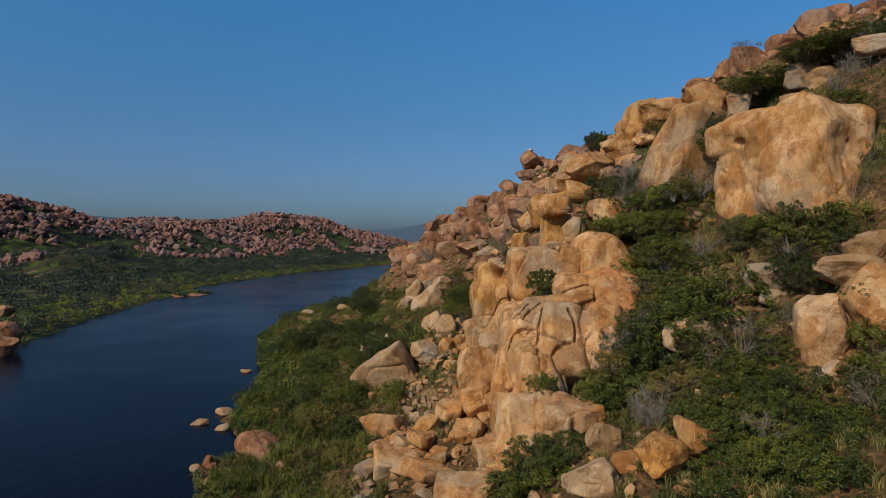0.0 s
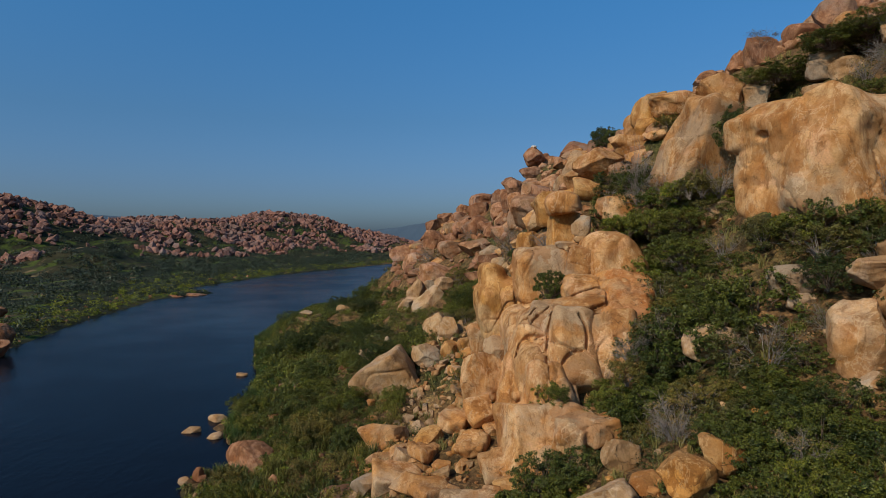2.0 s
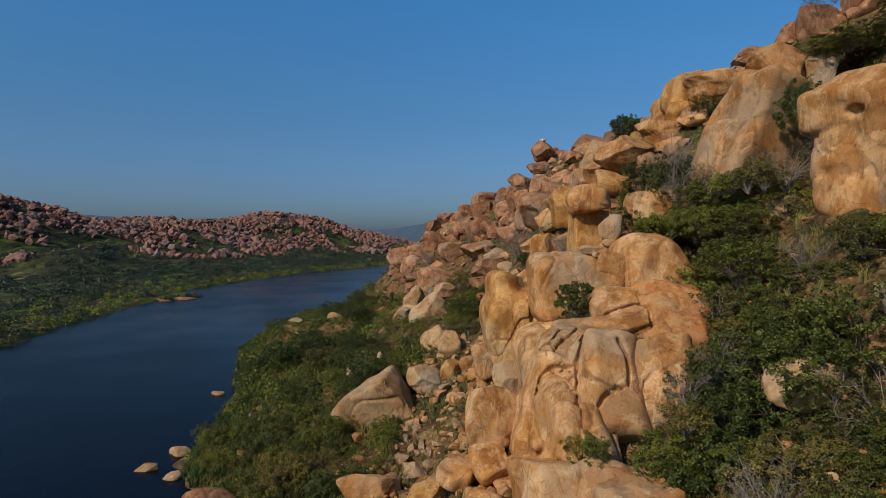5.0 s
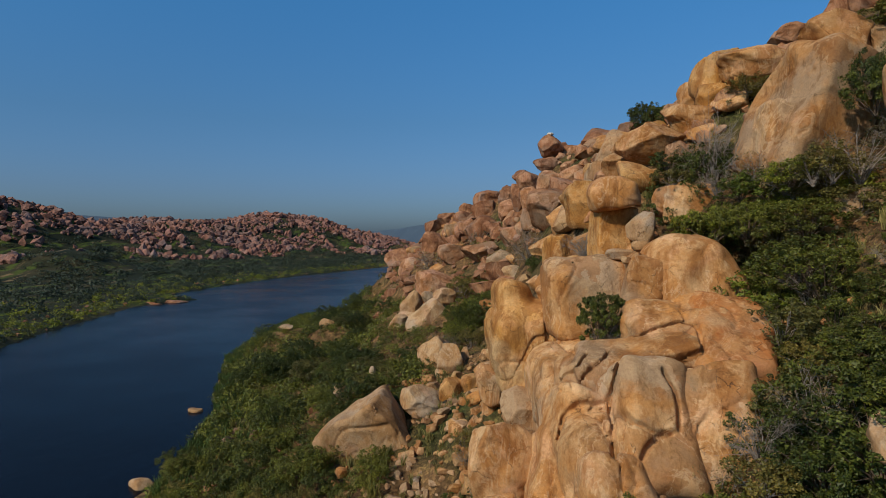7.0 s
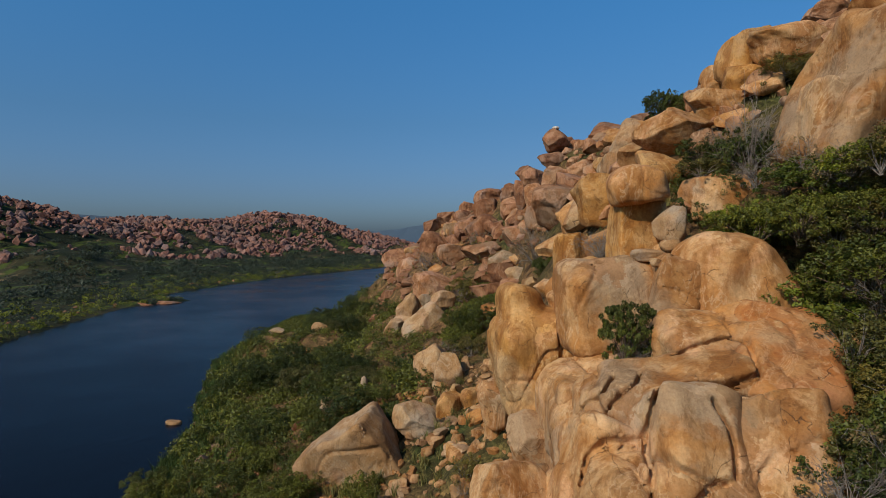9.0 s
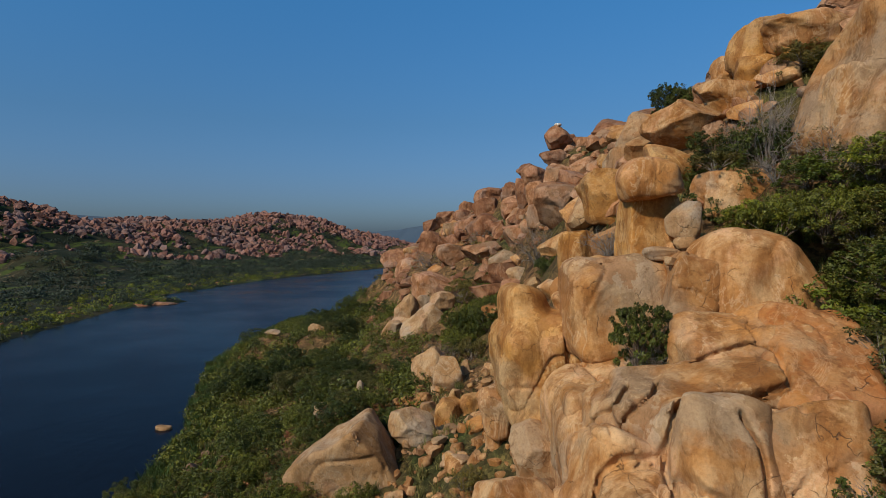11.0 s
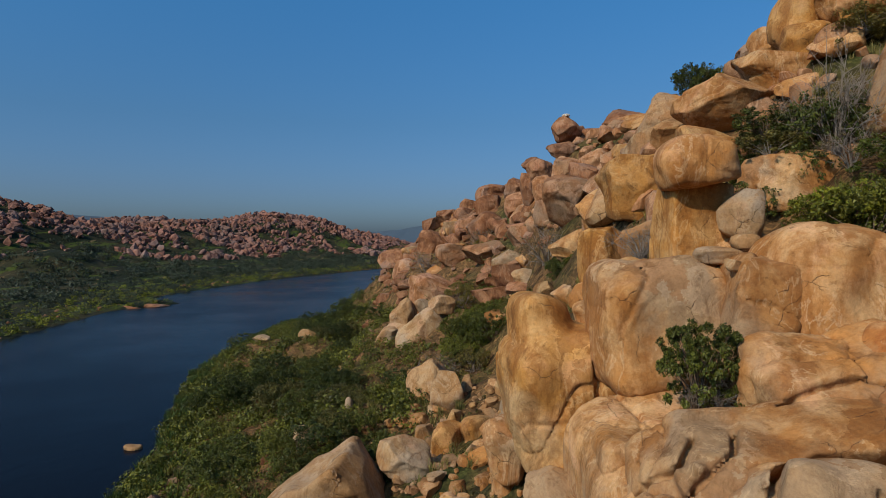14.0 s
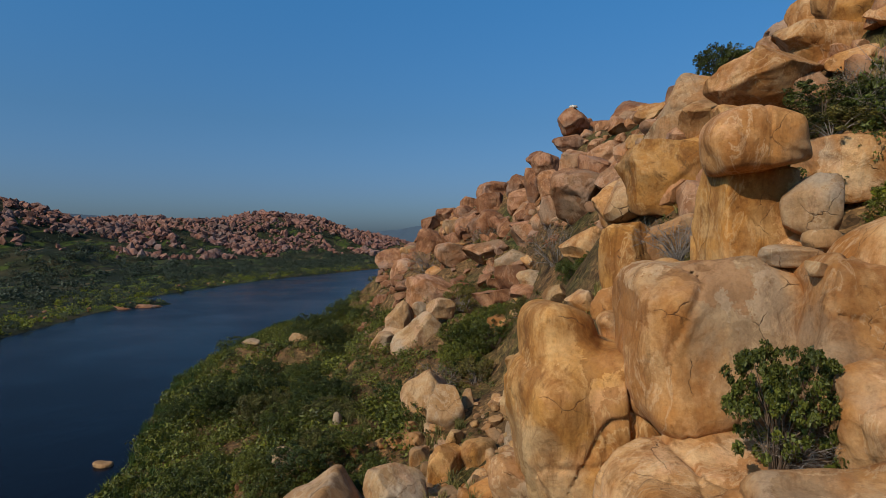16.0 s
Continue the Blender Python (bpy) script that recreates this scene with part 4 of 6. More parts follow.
rock("weathered pale rock on the far bank", "brown", -90.03, 125.00, 6.22, 1.74, 1.41, 1.11, seed=840, level=5)
for x, y, z, hx, hy, hz, rx, ry, rz in ((-3.3, 45.0, 3.9, 1.8, 1.4, 0.8, 12, 8, 10), (1.4, 39.6, 4.2, 2.0, 1.5, 0.8, 14, -6, -12), (-0.9, 42.4, 4.3, 1.4, 1.1, 0.6, 14, 4, 30), (3.2, 43.2, 5.6, 1.1, 1.1, 0.6, 18, -8, 8), (1.9, 46.4, 5.9, 1.2, 1.1, 0.55, 20, -10, -20), (2.7, 49.8, 7.5, 1.2, 1.4, 0.6, 22, -12, 12), (-1.6, 47.6, 5.0, 1.2, 1.0, 0.5, 12, 6, 50), (0.6, 50.2, 6.6, 1.3, 1.1, 0.6, 18, -6, 70)):
    carve("boulder", "flat tan slab of the rubble slope", "tan", ((x, y, z, hx, hy, hz, rx, ry, rz, 0.25),), 0.13, 200 + int(10 * y), bend=0.2, rough=0.08, foot=0.5, chops=6)
tip_at = capstone.matrix_world @ max((v.co for v in capstone.data.vertices), key=lambda c: c.z)
rock("white lime washed tip", "white", tip_at.x, tip_at.y, tip_at.z - 0.12, 0.55, 0.55, 0.3, level=3, foot=0.0, name="tip", parent=capstone)

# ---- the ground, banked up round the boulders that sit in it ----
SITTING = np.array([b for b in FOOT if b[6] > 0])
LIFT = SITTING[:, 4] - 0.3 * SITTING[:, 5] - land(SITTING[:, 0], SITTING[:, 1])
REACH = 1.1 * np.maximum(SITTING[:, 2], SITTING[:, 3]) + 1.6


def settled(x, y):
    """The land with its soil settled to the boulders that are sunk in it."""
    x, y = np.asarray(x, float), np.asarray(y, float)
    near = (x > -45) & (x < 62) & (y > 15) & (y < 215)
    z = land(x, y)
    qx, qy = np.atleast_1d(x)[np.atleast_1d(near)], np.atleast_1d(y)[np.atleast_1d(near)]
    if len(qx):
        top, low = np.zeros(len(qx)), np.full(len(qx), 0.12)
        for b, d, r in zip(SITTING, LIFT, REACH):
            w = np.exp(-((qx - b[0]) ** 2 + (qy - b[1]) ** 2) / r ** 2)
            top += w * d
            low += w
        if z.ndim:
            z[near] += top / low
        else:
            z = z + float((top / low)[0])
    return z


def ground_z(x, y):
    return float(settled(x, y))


def stations(*runs):
    """Grid lines: (start, end, step) runs joined."""
    out = []
    for a, b, s in runs:
        out += list(np.arange(a, b, s))
    return np.array(out + [runs[-1][1]])


gx = stations((-4500, -1500, 300), (-1500, -500, 60), (-500, -120, 7), (-120, -48, 3), (-48, 50, 0.8), (50, 120, 4), (120, 600, 40), (600, 4500, 300))
gy = stations((-600, -40, 40), (-40, 10, 3), (10, 130, 0.9), (130, 260, 2.0), (260, 900, 9), (900, 1600, 50), (1600, 4800, 160))
X, Y = np.meshgrid(gx, gy)
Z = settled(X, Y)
nx, ny = len(gx), len(gy)
idx = np.arange(nx * ny).reshape(ny, nx)
quads = np.stack([idx[:-1, :-1], idx[:-1, 1:], idx[1:, 1:], idx[1:, :-1]], -1).reshape(-1, 4)
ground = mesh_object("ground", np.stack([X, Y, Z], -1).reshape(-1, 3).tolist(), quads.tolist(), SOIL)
tagged(ground, "brown stony soil, dry grass and green scrub, far ridges haze tinted", "ground", kind="structure")

wx, wy = np.linspace(-2500, 2500, 3), np.linspace(-600, 4500, 3)
water = mesh_object("water", [(a, c, 0.0) for c in wy for a in wx], [(0, 1, 4, 3), (1, 2, 5, 4), (3, 4, 7, 6), (4, 5, 8, 7)], WATER)
tagged(water, "calm dark blue river water reflecting the sky", "river", kind="structure")


def free(x, y, r, z=None):
    """True where no hero boulder stands within r."""
    for bx, by, sx, sy, bz, sz, _ in FOOT:
        if ((x - bx) / (sx + r)) ** 2 + ((y - by) / (sy + r)) ** 2 < 1:
            return False
    return True


# loose boulders between the great ones, from a few shapes
STONE_KINDS = (("tan", "rough tan granite stone on the slope"), ("pale", "pale weathered granite stone on the slope"),
               ("russet", "reddish brown granite stone on the slope"), ("ochre", "ochre stained granite stone on the slope"))
stones = {}
for kind, label in STONE_KINDS:
    for k in range(4):
        v, f = boulder_mesh(500 + 31 * k + len(kind), (1.0, 0.82, 0.55), 3.0 + 0.5 * k, 12 + k, 3, 0.07)
        me = bpy.data.meshes.new("stone")
        me.from_pydata(v.tolist(), [], f)
        me.materials.append(GRANITES[kind])
        me.polygons.foreach_set("use_smooth", np.ones(len(me.polygons), bool))
        me.set_sharp_from_angle(angle=radians(28))
        stones[kind, k] = (me, label)


def stone(rng, kind, x, y, size, sink=0.25):
    me, label = stones[kind, int(rng.integers(4))]
    ob = new("stone", me)
    ob.matrix_world = pose(x, y, ground_z(x, y) + size * (0.62 - sink), rng.uniform(-25, 25), rng.uniform(-25, 25), rng.uniform(0, 360)) @ Matrix.Diagonal((size, size * rng.uniform(0.8, 1.1), size * rng.uniform(0.75, 1.15), 1))
    return tagged(ob, label, "stone", "loose stones of the slope")


def stone_field(seed, count, x0, x1, y0, y1, small, large, kinds, gap=0.0):
    rng = np.random.default_rng(seed)
    made = 0
    for _ in range(count * 6):
        if made >= count:
            break
        x, y = rng.uniform(x0, x1), rng.uniform(y0, y1)
        size = small + (large - small) * rng.random() ** 2.5
        if free(x, y, gap * size):
            stone(rng, kinds[int(rng.integers(len(kinds)))], x, y, size)
            made += 1


stone_field(11, 88, -6, 7, 36, 64, 0.35, 1.4, ("tan", "tan", "ochre", "pale"))
stone_field(12, 30, -1, 6, 60, 84, 0.3, 1.0, ("tan", "pale", "ochre"))
stone_field(13, 45, 5, 24, 60, 100, 0.7, 2.2, ("tan", "ochre", "tan"), -0.4)
stone_field(14, 55, 6, 28, 98, 150, 1.0, 2.8, ("russet", "tan", "russet"), -0.4)
stone_field(15, 50, -10, 13, 145, 190, 1.0, 2.8, ("russet", "russet", "tan"), -0.4)
stone_field(16, 30, 6, 20, 28, 44, 0.25, 0.9, ("tan", "pale", "ochre"))


def scree(name, label, seed, count, mat, spots, small, large):
    """Small stones past counting, one mesh."""
    rng = np.random.default_rng(seed)
    shapes = [boulder_mesh(900 + k, (1, 0.8, 0.6), 3.4, 9, 2, 0.10) for k in range(6)]
    x, y = spots(rng, count)
    z = settled(x, y)
    vs, fs, base = [], [], 0
    for px, py, pz in zip(x, y, z):
        s = small + (large - small) * rng.random() ** 3
        v, f = shapes[int(rng.integers(6))]
        turn = np.array(Euler((rng.uniform(-0.5, 0.5), rng.uniform(-0.5, 0.5), rng.uniform(0, 6.3))).to_matrix())
        vs.append((v * s * rng.uniform(0.75, 1.25, 3)) @ turn.T + np.array((px, py, pz + 0.25 * s)))
        fs.append(np.array(f) + base)
        base += len(v)
    ob = mesh_object(name, np.concatenate(vs).tolist(), np.concatenate(fs).tolist(), mat)
    ob.data.set_sharp_from_angle(angle=radians(34))
    return tagged(ob, label, "stones", kind="stuff")


def patch_of(x0, x1, y0, y1):
    return lambda r, n: (r.uniform(x0, x1, n), r.uniform(y0, y1, n))


scree("rubble", "broken tan granite rubble on the slope", 71, 1100, TAN, patch_of(-8, 7, 34, 84), 0.15, 0.7)
scree("gully_rubble", "small tan stones under the shrubs", 72, 300, TAN, patch_of(6, 30, 26, 55), 0.12, 0.5)
scree("upper_stones", "reddish stones on the upper hill", 73, 700, BROWN, patch_of(12, 56, 62, 130), 0.5, 1.9)
scree("ridge_stones", "reddish stones filling the ridge pile", 74, 420, RUSSET, patch_of(-14, 20, 125, 200), 0.5, 1.8)
scree("shelf_stones", "scattered pale stones on the river shelf", 75, 130, RUSSET, patch_of(-22, -5, 38, 84), 0.2, 0.9)


# ---- plants ----
def tube(verts, faces, a, b, ra, rb, sides=4):
    a, b = np.asarray(a, float), np.asarray(b, float)
    d = (b - a) / max(np.linalg.norm(b - a), 1e-6)
    u = np.cross(d, (0.3, 0.9, 0.2))
    u /= np.linalg.norm(u)
    w = np.cross(d, u)
    base = len(verts)
    for c, r in ((a, ra), (b, rb)):
        for k in range(sides):
            t = 2 * math.pi * k / sides
            verts.append(tuple(c + r * (math.cos(t) * u + math.sin(t) * w)))
    for k in range(sides):
        j = (k + 1) % sides
        faces.append((base + k, base + j, base + sides + j, base + sides + k))


def leaf_fan(rng, centres, normals, size, long=1.9, facets=2):
    """One pointed leaf at each centre, spread roughly across the outward direction: two folded triangles, or one."""
    n = len(centres)
    out = normals / np.maximum(np.linalg.norm(normals, axis=1), 1e-6)[:, None] + 0.75 * rng.normal(size=(n, 3))
    axis = np.cross(out, rng.normal(size=(n, 3)))
    axis /= np.linalg.norm(axis, axis=1)[:, None]
    side = np.cross(axis, out)
    side /= np.linalg.norm(side, axis=1)[:, None]
    s = (size * rng.uniform(0.6, 1.35, n))[:, None]
    if facets == 1:
        p = np.stack([centres - axis * s * long / 2 - side * s * 0.55, centres - axis * s * long / 2 + side * s * 0.55, centres + axis * s * long / 2], 1)
        return p.reshape(-1, 3), np.arange(n * 3).reshape(n, 3)
    lift = np.cross(axis, side)
    p = np.stack([centres - axis * s * long / 2, centres + side * s / 2 + lift * s * 0.15, centres + axis * s * long / 2, centres - side * s / 2 + lift * s * 0.15], 1)
    q = np.arange(n * 4).reshape(n, 4)
    return p.reshape(-1, 3), np.concatenate([q[:, [0, 1, 2]], q[:, [0, 2, 3]]])


def plant(name, label, seed, leaf_mat, wood_mat, leaves, leaf, clumps=34, height=1.35, spread=1.0, bare=0.0, twigs=0):
    """A shrub of about one metre radius: stems from one foot, twigs, and foliage gathered in clumps with gaps between."""
    rng = np.random.default_rng(seed)
    root = new(name)
    verts, faces = [], []
    tips = []
    for k in range(clumps):
        t, r = rng.uniform(0, 2 * math.pi), spread * math.sqrt(rng.uniform(0.05, 1))
        top = height * (0.45 + 0.55 * math.sqrt(max(0.0, 1 - (r / (1.12 * spread)) ** 2))) * rng.uniform(0.62, 1.08)
        z = top if rng.random() < 0.45 else rng.uniform(0.05, top)
        tips.append((r * math.cos(t), r * math.sin(t), z))
    for k, tip in enumerate(tips):
        tip = np.array(tip)
        mid = tip * np.array((0.45, 0.45, 0.5)) + rng.normal(scale=0.06, size=3)
        mid[2] = max(mid[2], 0.1)
        if k % 4 == 0 or bare:
            tube(verts, faces, (rng.normal() * 0.04, rng.normal() * 0.04, -0.25), mid, 0.02, 0.013)
            tube(verts, faces, mid, tip, 0.013, 0.005)
        for _ in range(twigs):
            q = mid + (tip - mid) * rng.uniform(0.2, 1.0)
            e = q + rng.normal(scale=0.2, size=3) + (tip - mid) * 0.3
            tube(verts, faces, q, e, 0.008, 0.003, 3)
            e2 = q + (e - q) * 0.6
            tube(verts, faces, e2, e2 + rng.normal(scale=0.14, size=3), 0.005, 0.002, 3)
    mesh_object("wood", verts, faces, wood_mat, root)
    if leaves:
        tips = np.array(tips)
        keep = tips[rng.random(len(tips)) >= bare]
        pick = rng.integers(len(keep), size=leaves)
        rad = (rng.uniform(0.45, 1.0, len(keep)) * 1.9 / math.sqrt(clumps))[pick][:, None] * spread
        off = rng.normal(size=(leaves, 3)) + np.array((0, 0, 0.35))
        off /= np.linalg.norm(off, axis=1)[:, None]
        c = keep[pick] + off * rad * rng.uniform(0.35, 1, (leaves, 1)) ** 0.6 * np.array((1, 1, 0.75))
        c[:, 2] = np.maximum(c[:, 2], 0.02)
        p, f = leaf_fan(rng, c, 0.8 * off + np.array((0, 0, 0.35)) + 0.5 * keep[pick] / height, leaf, 1.7, 1)
        mesh_object("crown", p.tolist(), f.tolist(), leaf_mat, root, False)
    return tagged(root, label, "shrub", "shrubs of the hill")


AWAY = pose(0, 0, -400)
KINDS = {}
for kind, args in {
    "green": ("leafy_shrub", "dense green leafy shrub growing among rocks", LEAF, BARK, 3600, 0.046),
    "dark": ("leafy_shrub", "dark green bushy shrub growing on the slope", LEAF_DARK, BARK, 3600, 0.046),
    "bright": ("leafy_shrub", "bright yellow green shrub among the rocks", LEAF_BRIGHT, BARK, 3600, 0.046),
    "olive": ("leafy_shrub", "olive green thorny shrub on dry soil", LEAF_OLIVE, TWIG, 3000, 0.046),
}.items():
    for k in range(3):
        name, label, lm, wm, nl, ls = args
        KINDS[kind, k] = plant(name, label, 60 + 7 * k + len(kind), lm, wm, nl, ls, clumps=52 + 8 * k, height=1.05 + 0.15 * k)
for k in range(3):
    KINDS["dry", k] = plant("dry_shrub", "half bare grey brown shrub with thin twigs", 90 + k, LEAF_DRY, TWIG, 700, 0.04, 26, 1.3, 1.0, 0.4, 5)
    KINDS["bare", k] = plant("dry_shrub", "leafless grey shrub with tangled bare twigs", 95 + k, LEAF_DRY, TWIG, 0, 0.06, 26, 1.4, 1.0, 1.0, 9)
for kind, lm, wm in (("green", LEAF, BARK), ("dark", LEAF_DARK, BARK), ("olive", LEAF_OLIVE, TWIG)):
    for k in range(3):
        KINDS[kind + " large", k] = plant("leafy_shrub", {"green": "large green leafy bush spreading among rocks", "dark": "large dark green bush on the slope", "olive": "large olive green bush on dry soil"}[kind],
                                          160 + 7 * k + len(kind), lm, wm, 9000, 0.031, clumps=140, height=1.0 + 0.12 * k)
for k in range(3):
    KINDS["ledge", k] = plant("leafy_shrub", "dense dark green bush rooted on a rock ledge", 100 + k, LEAF_DARK, BARK, 16000, 0.034, 170, 1.4)
USED = set()


def shrub(kind, rng, x, y, size, z=None, tall=1.0, most=99.0):
    k = int(rng.integers(3))
    if size > 1.7 and (kind + " large", k) in KINDS:
        kind += " large"
    m = pose(x, y, min(ground_z(x, y) - 0.08, most) if z is None else z, rng.uniform(-6, 6), rng.uniform(-6, 6), rng.uniform(0, 360)) @ Matrix.Diagonal((size, size, size * tall, 1))
    src = KINDS[kind, k]
    if (kind, k) in USED:
        ob = copy_thing(src, m)
        ob.matrix_basis = m
    else:
        USED.add((kind, k))
        src.matrix_basis = m
        ob = src
    return ob


def crown_mass(name, label, spots):
    """Bushes past counting: the crowns of the shrub kinds, joined into one mesh."""
    vs, fs, ms, mats, base = [], [], [], [], 0
    for kind, k, m in spots:
        src = [c for c in KINDS[kind, k].children if c.name.startswith("crown")]
        for c in src:
            me = c.data
            v = np.empty(len(me.vertices) * 3)
            me.vertices.foreach_get("co", v)
            t = np.array(m)
            vs.append(v.reshape(-1, 3) @ t[:3, :3].T + t[:3, 3])
            fs.append(np.arange(len(vs[-1])).reshape(-1, 3) + base)
            base += len(vs[-1])
            if me.materials[0] not in mats:
                mats.append(me.materials[0])
            ms.append(np.full(len(fs[-1]), mats.index(me.materials[0])))
    ob = mesh_object(name, np.concatenate(vs).tolist(), np.concatenate(fs).tolist(), mats[0], None, False)
    for m in mats[1:]:
        ob.data.materials.append(m)
    ob.data.polygons.foreach_set("material_index", np.concatenate(ms))
    return tagged(ob, label, "bushes", kind="stuff")


def thicket(seed, count, x0, x1, y0, y1, small, large, kinds, keep=None, gap=0.2, joined=()):
    rng = np.random.default_rng(seed)
    made, spots = 0, []
    for _ in range(count * 8):
        if made >= count:
            break
        x, y = rng.uniform(x0, x1), rng.uniform(y0, y1)
        size = small + (large - small) * rng.random() ** 1.5
        z = ground_z(x, y)
        if z < 0.15 or (keep and not keep(x, y, z)) or not free(x, y, gap * size):
            continue
        made += 1
        kind, tall = kinds[int(rng.integers(len(kinds)))], rng.uniform(0.8, 1.15)
        if joined:
            kind += " large" if size > 1.7 and (kind + " large", 0) in KINDS else ""
            spots.append((kind, int(rng.integers(3)), pose(x, y, z - 0.08, 0, 0, rng.uniform(0, 360)) @ Matrix.Diagonal((size, size, size * tall, 1))))
        else:
            shrub(kind, rng, x, y, size, tall=tall)
    if spots:
        crown_mass(*joined, spots)


def shelf(x, y, z):
    return z < 7.5


# ---- the plants one can tell apart ----
rng = np.random.default_rng(20)
shrub("ledge", rng, 8.9, 55.30, 1.4, tall=1.55, z=14.85)
shrub("dark", rng, 24.15, 90.34, 1.7, tall=1.29, z=33.69)
shrub("dark", rng, 22.60, 91.00, 1.7, tall=1.20, z=33.83)
shrub("dark", rng, 22.62, 89.19, 1.75, tall=1.24, z=33.61)
shrub("dark", rng, 23.60, 88.84, 1.55, tall=1.11, z=33.99)
shrub("dark", rng, 19.25, 68.99, 1.52, tall=0.83, z=25.85)
shrub("dark", rng, 17.94, 69.23, 1.24, tall=0.81, z=25.86)
shrub("dark", rng, 17.29, 67.28, 1.52, tall=0.79, z=26.23)
shrub("dark", rng, 19.34, 67.13, 1.34, tall=0.92, z=25.92)
shrub("dry", rng, 18.91, 67.00, 1.75, tall=0.9, z=26.03)
shrub("bare", rng, 10.37, 66.00, 1.50, tall=0.9, z=19.84)
shrub("dry", rng, 13.50, 104.00, 3.26, tall=0.9, z=18.86)
shrub("green", rng, 6.31, 98.81, 1.93, tall=1.24, most=12.95)
shrub("green", rng, 4.10, 99.75, 2.34, tall=1.13, most=12.95)
shrub("green", rng, 3.23, 98.67, 2.27, tall=1.19, most=12.95)
shrub("green", rng, 3.28, 97.22, 1.91, tall=1.15, most=12.95)
shrub("green", rng, 5.18, 96.22, 2.19, tall=1.10, most=12.95)
shrub("green", rng, 6.66, 97.62, 1.85, tall=1.04, most=12.95)
shrub("green", rng, 9.66, 112.14, 1.68, tall=1.11, most=15.38)
shrub("green", rng, 7.56, 113.53, 1.55, tall=1.03, most=15.38)
shrub("green", rng, 6.35, 111.40, 1.75, tall=1.01, most=15.38)
shrub("green", rng, 8.52, 110.57, 1.80, tall=1.16, most=15.38)
shrub("green", rng, 11.21, 84.32, 1.44, tall=1.09, most=17.53)
shrub("green", rng, 9.74, 84.91, 1.13, tall=1.24, most=17.53)
shrub("green", rng, 9.28, 83.34, 1.19, tall=1.09, most=17.53)
shrub("green", rng, 10.77, 82.88, 1.30, tall=1.12, most=17.53)
shrub("dry", rng, -2.65, 150.00, 5.10, tall=0.8, most=13.39)
shrub("dry", rng, 7.03, 142.00, 3.03, tall=0.8, most=19.61)
shrub("green", rng, 19.38, 58.81, 2.07, tall=0.94, z=20.77)
shrub("green", rng, 18.06, 60.08, 1.61, tall=1.12, z=20.80)
shrub("bright", rng, 16.62, 59.86, 1.75, tall=0.95, z=21.13)
shrub("green", rng, 16.30, 57.80, 1.63, tall=1.16, z=20.76)
shrub("green", rng, 17.95, 56.73, 1.77, tall=1.17, z=21.10)
shrub("bright", rng, 19.25, 58.15, 1.84, tall=0.99, z=21.05)
shrub("olive", rng, 19.62, 56.50, 1.97, tall=0.8, z=20.45)
shrub("green", rng, 6.92, 44.50, 1.17, tall=1.0, z=9.17)
shrub("green", rng, 7.35, 37.39, 1.54, tall=0.97, most=5.64)
shrub("green", rng, 5.14, 38.24, 1.68, tall=1.08, most=5.64)
shrub("green", rng, 4.31, 37.24, 1.67, tall=0.97, most=5.64)
shrub("green", rng, 6.18, 35.61, 1.52, tall=0.93, most=5.64)
shrub("green", rng, 18.70, 46.06, 2.33, tall=0.80, most=15.43)
shrub("dark", rng, 16.61, 48.10, 2.04, tall=0.76, most=15.43)
shrub("green", rng, 15.78, 47.18, 2.05, tall=0.73, most=15.43)
shrub("dark", rng, 16.38, 44.67, 1.83, tall=0.74, most=15.43)
shrub("green", rng, 17.57, 43.92, 1.99, tall=0.73, most=15.43)
shrub("dark", rng, 18.71, 44.91, 2.05, tall=0.71, most=15.43)
shrub("green", rng, 24.71, 48.72, 2.26, tall=0.62, most=18.17)
shrub("green", rng, 22.66, 49.53, 2.21, tall=0.70, most=18.17)
shrub("dark", rng, 21.03, 48.87, 1.82, tall=0.72, most=18.17)
shrub("green", rng, 21.07, 47.31, 2.02, tall=0.73, most=18.17)
shrub("dark", rng, 22.13, 46.34, 1.93, tall=0.68, most=18.17)
shrub("green", rng, 24.08, 46.33, 2.03, tall=0.70, most=18.17)
shrub("green", rng, 19.64, 54.05, 2.67, tall=0.88, most=19.93)
shrub("bright", rng, 17.40, 54.95, 2.39, tall=0.83, most=19.93)
shrub("green", rng, 15.64, 53.37, 2.06, tall=0.75, most=19.93)
shrub("green", rng, 15.90, 52.50, 2.47, tall=0.83, most=19.93)
shrub("green", rng, 17.33, 51.39, 2.15, tall=0.78, most=19.93)
shrub("green", rng, 19.81, 52.22, 2.61, tall=0.87, most=19.93)
shrub("dark", rng, 20.22, 38.48, 1.49, tall=0.82, most=12.17)
shrub("dark", rng, 18.99, 38.61, 1.63, tall=0.73, most=12.17)
shrub("dark", rng, 18.21, 36.62, 1.29, tall=0.77, most=12.17)
shrub("dark", rng, 19.46, 36.27, 1.56, tall=0.82, most=12.17)
shrub("dark", rng, 18.77, 35.30, 1.74, tall=1.12, most=10.20)
shrub("green", rng, 17.36, 35.73, 1.94, tall=0.99, most=10.20)
shrub("dark", rng, 16.54, 33.15, 1.61, tall=0.97, most=10.20)
shrub("green", rng, 18.69, 33.00, 1.71, tall=1.13, most=10.20)
shrub("dark", rng, 13.34, 43.51, 1.62, tall=0.92, most=12.00)
shrub("green", rng, 11.18, 43.17, 1.88, tall=1.11, most=12.00)
shrub("dark", rng, 10.52, 41.79, 1.65, tall=1.13, most=12.00)
shrub("green", rng, 13.36, 41.66, 1.59, tall=1.13, most=12.00)
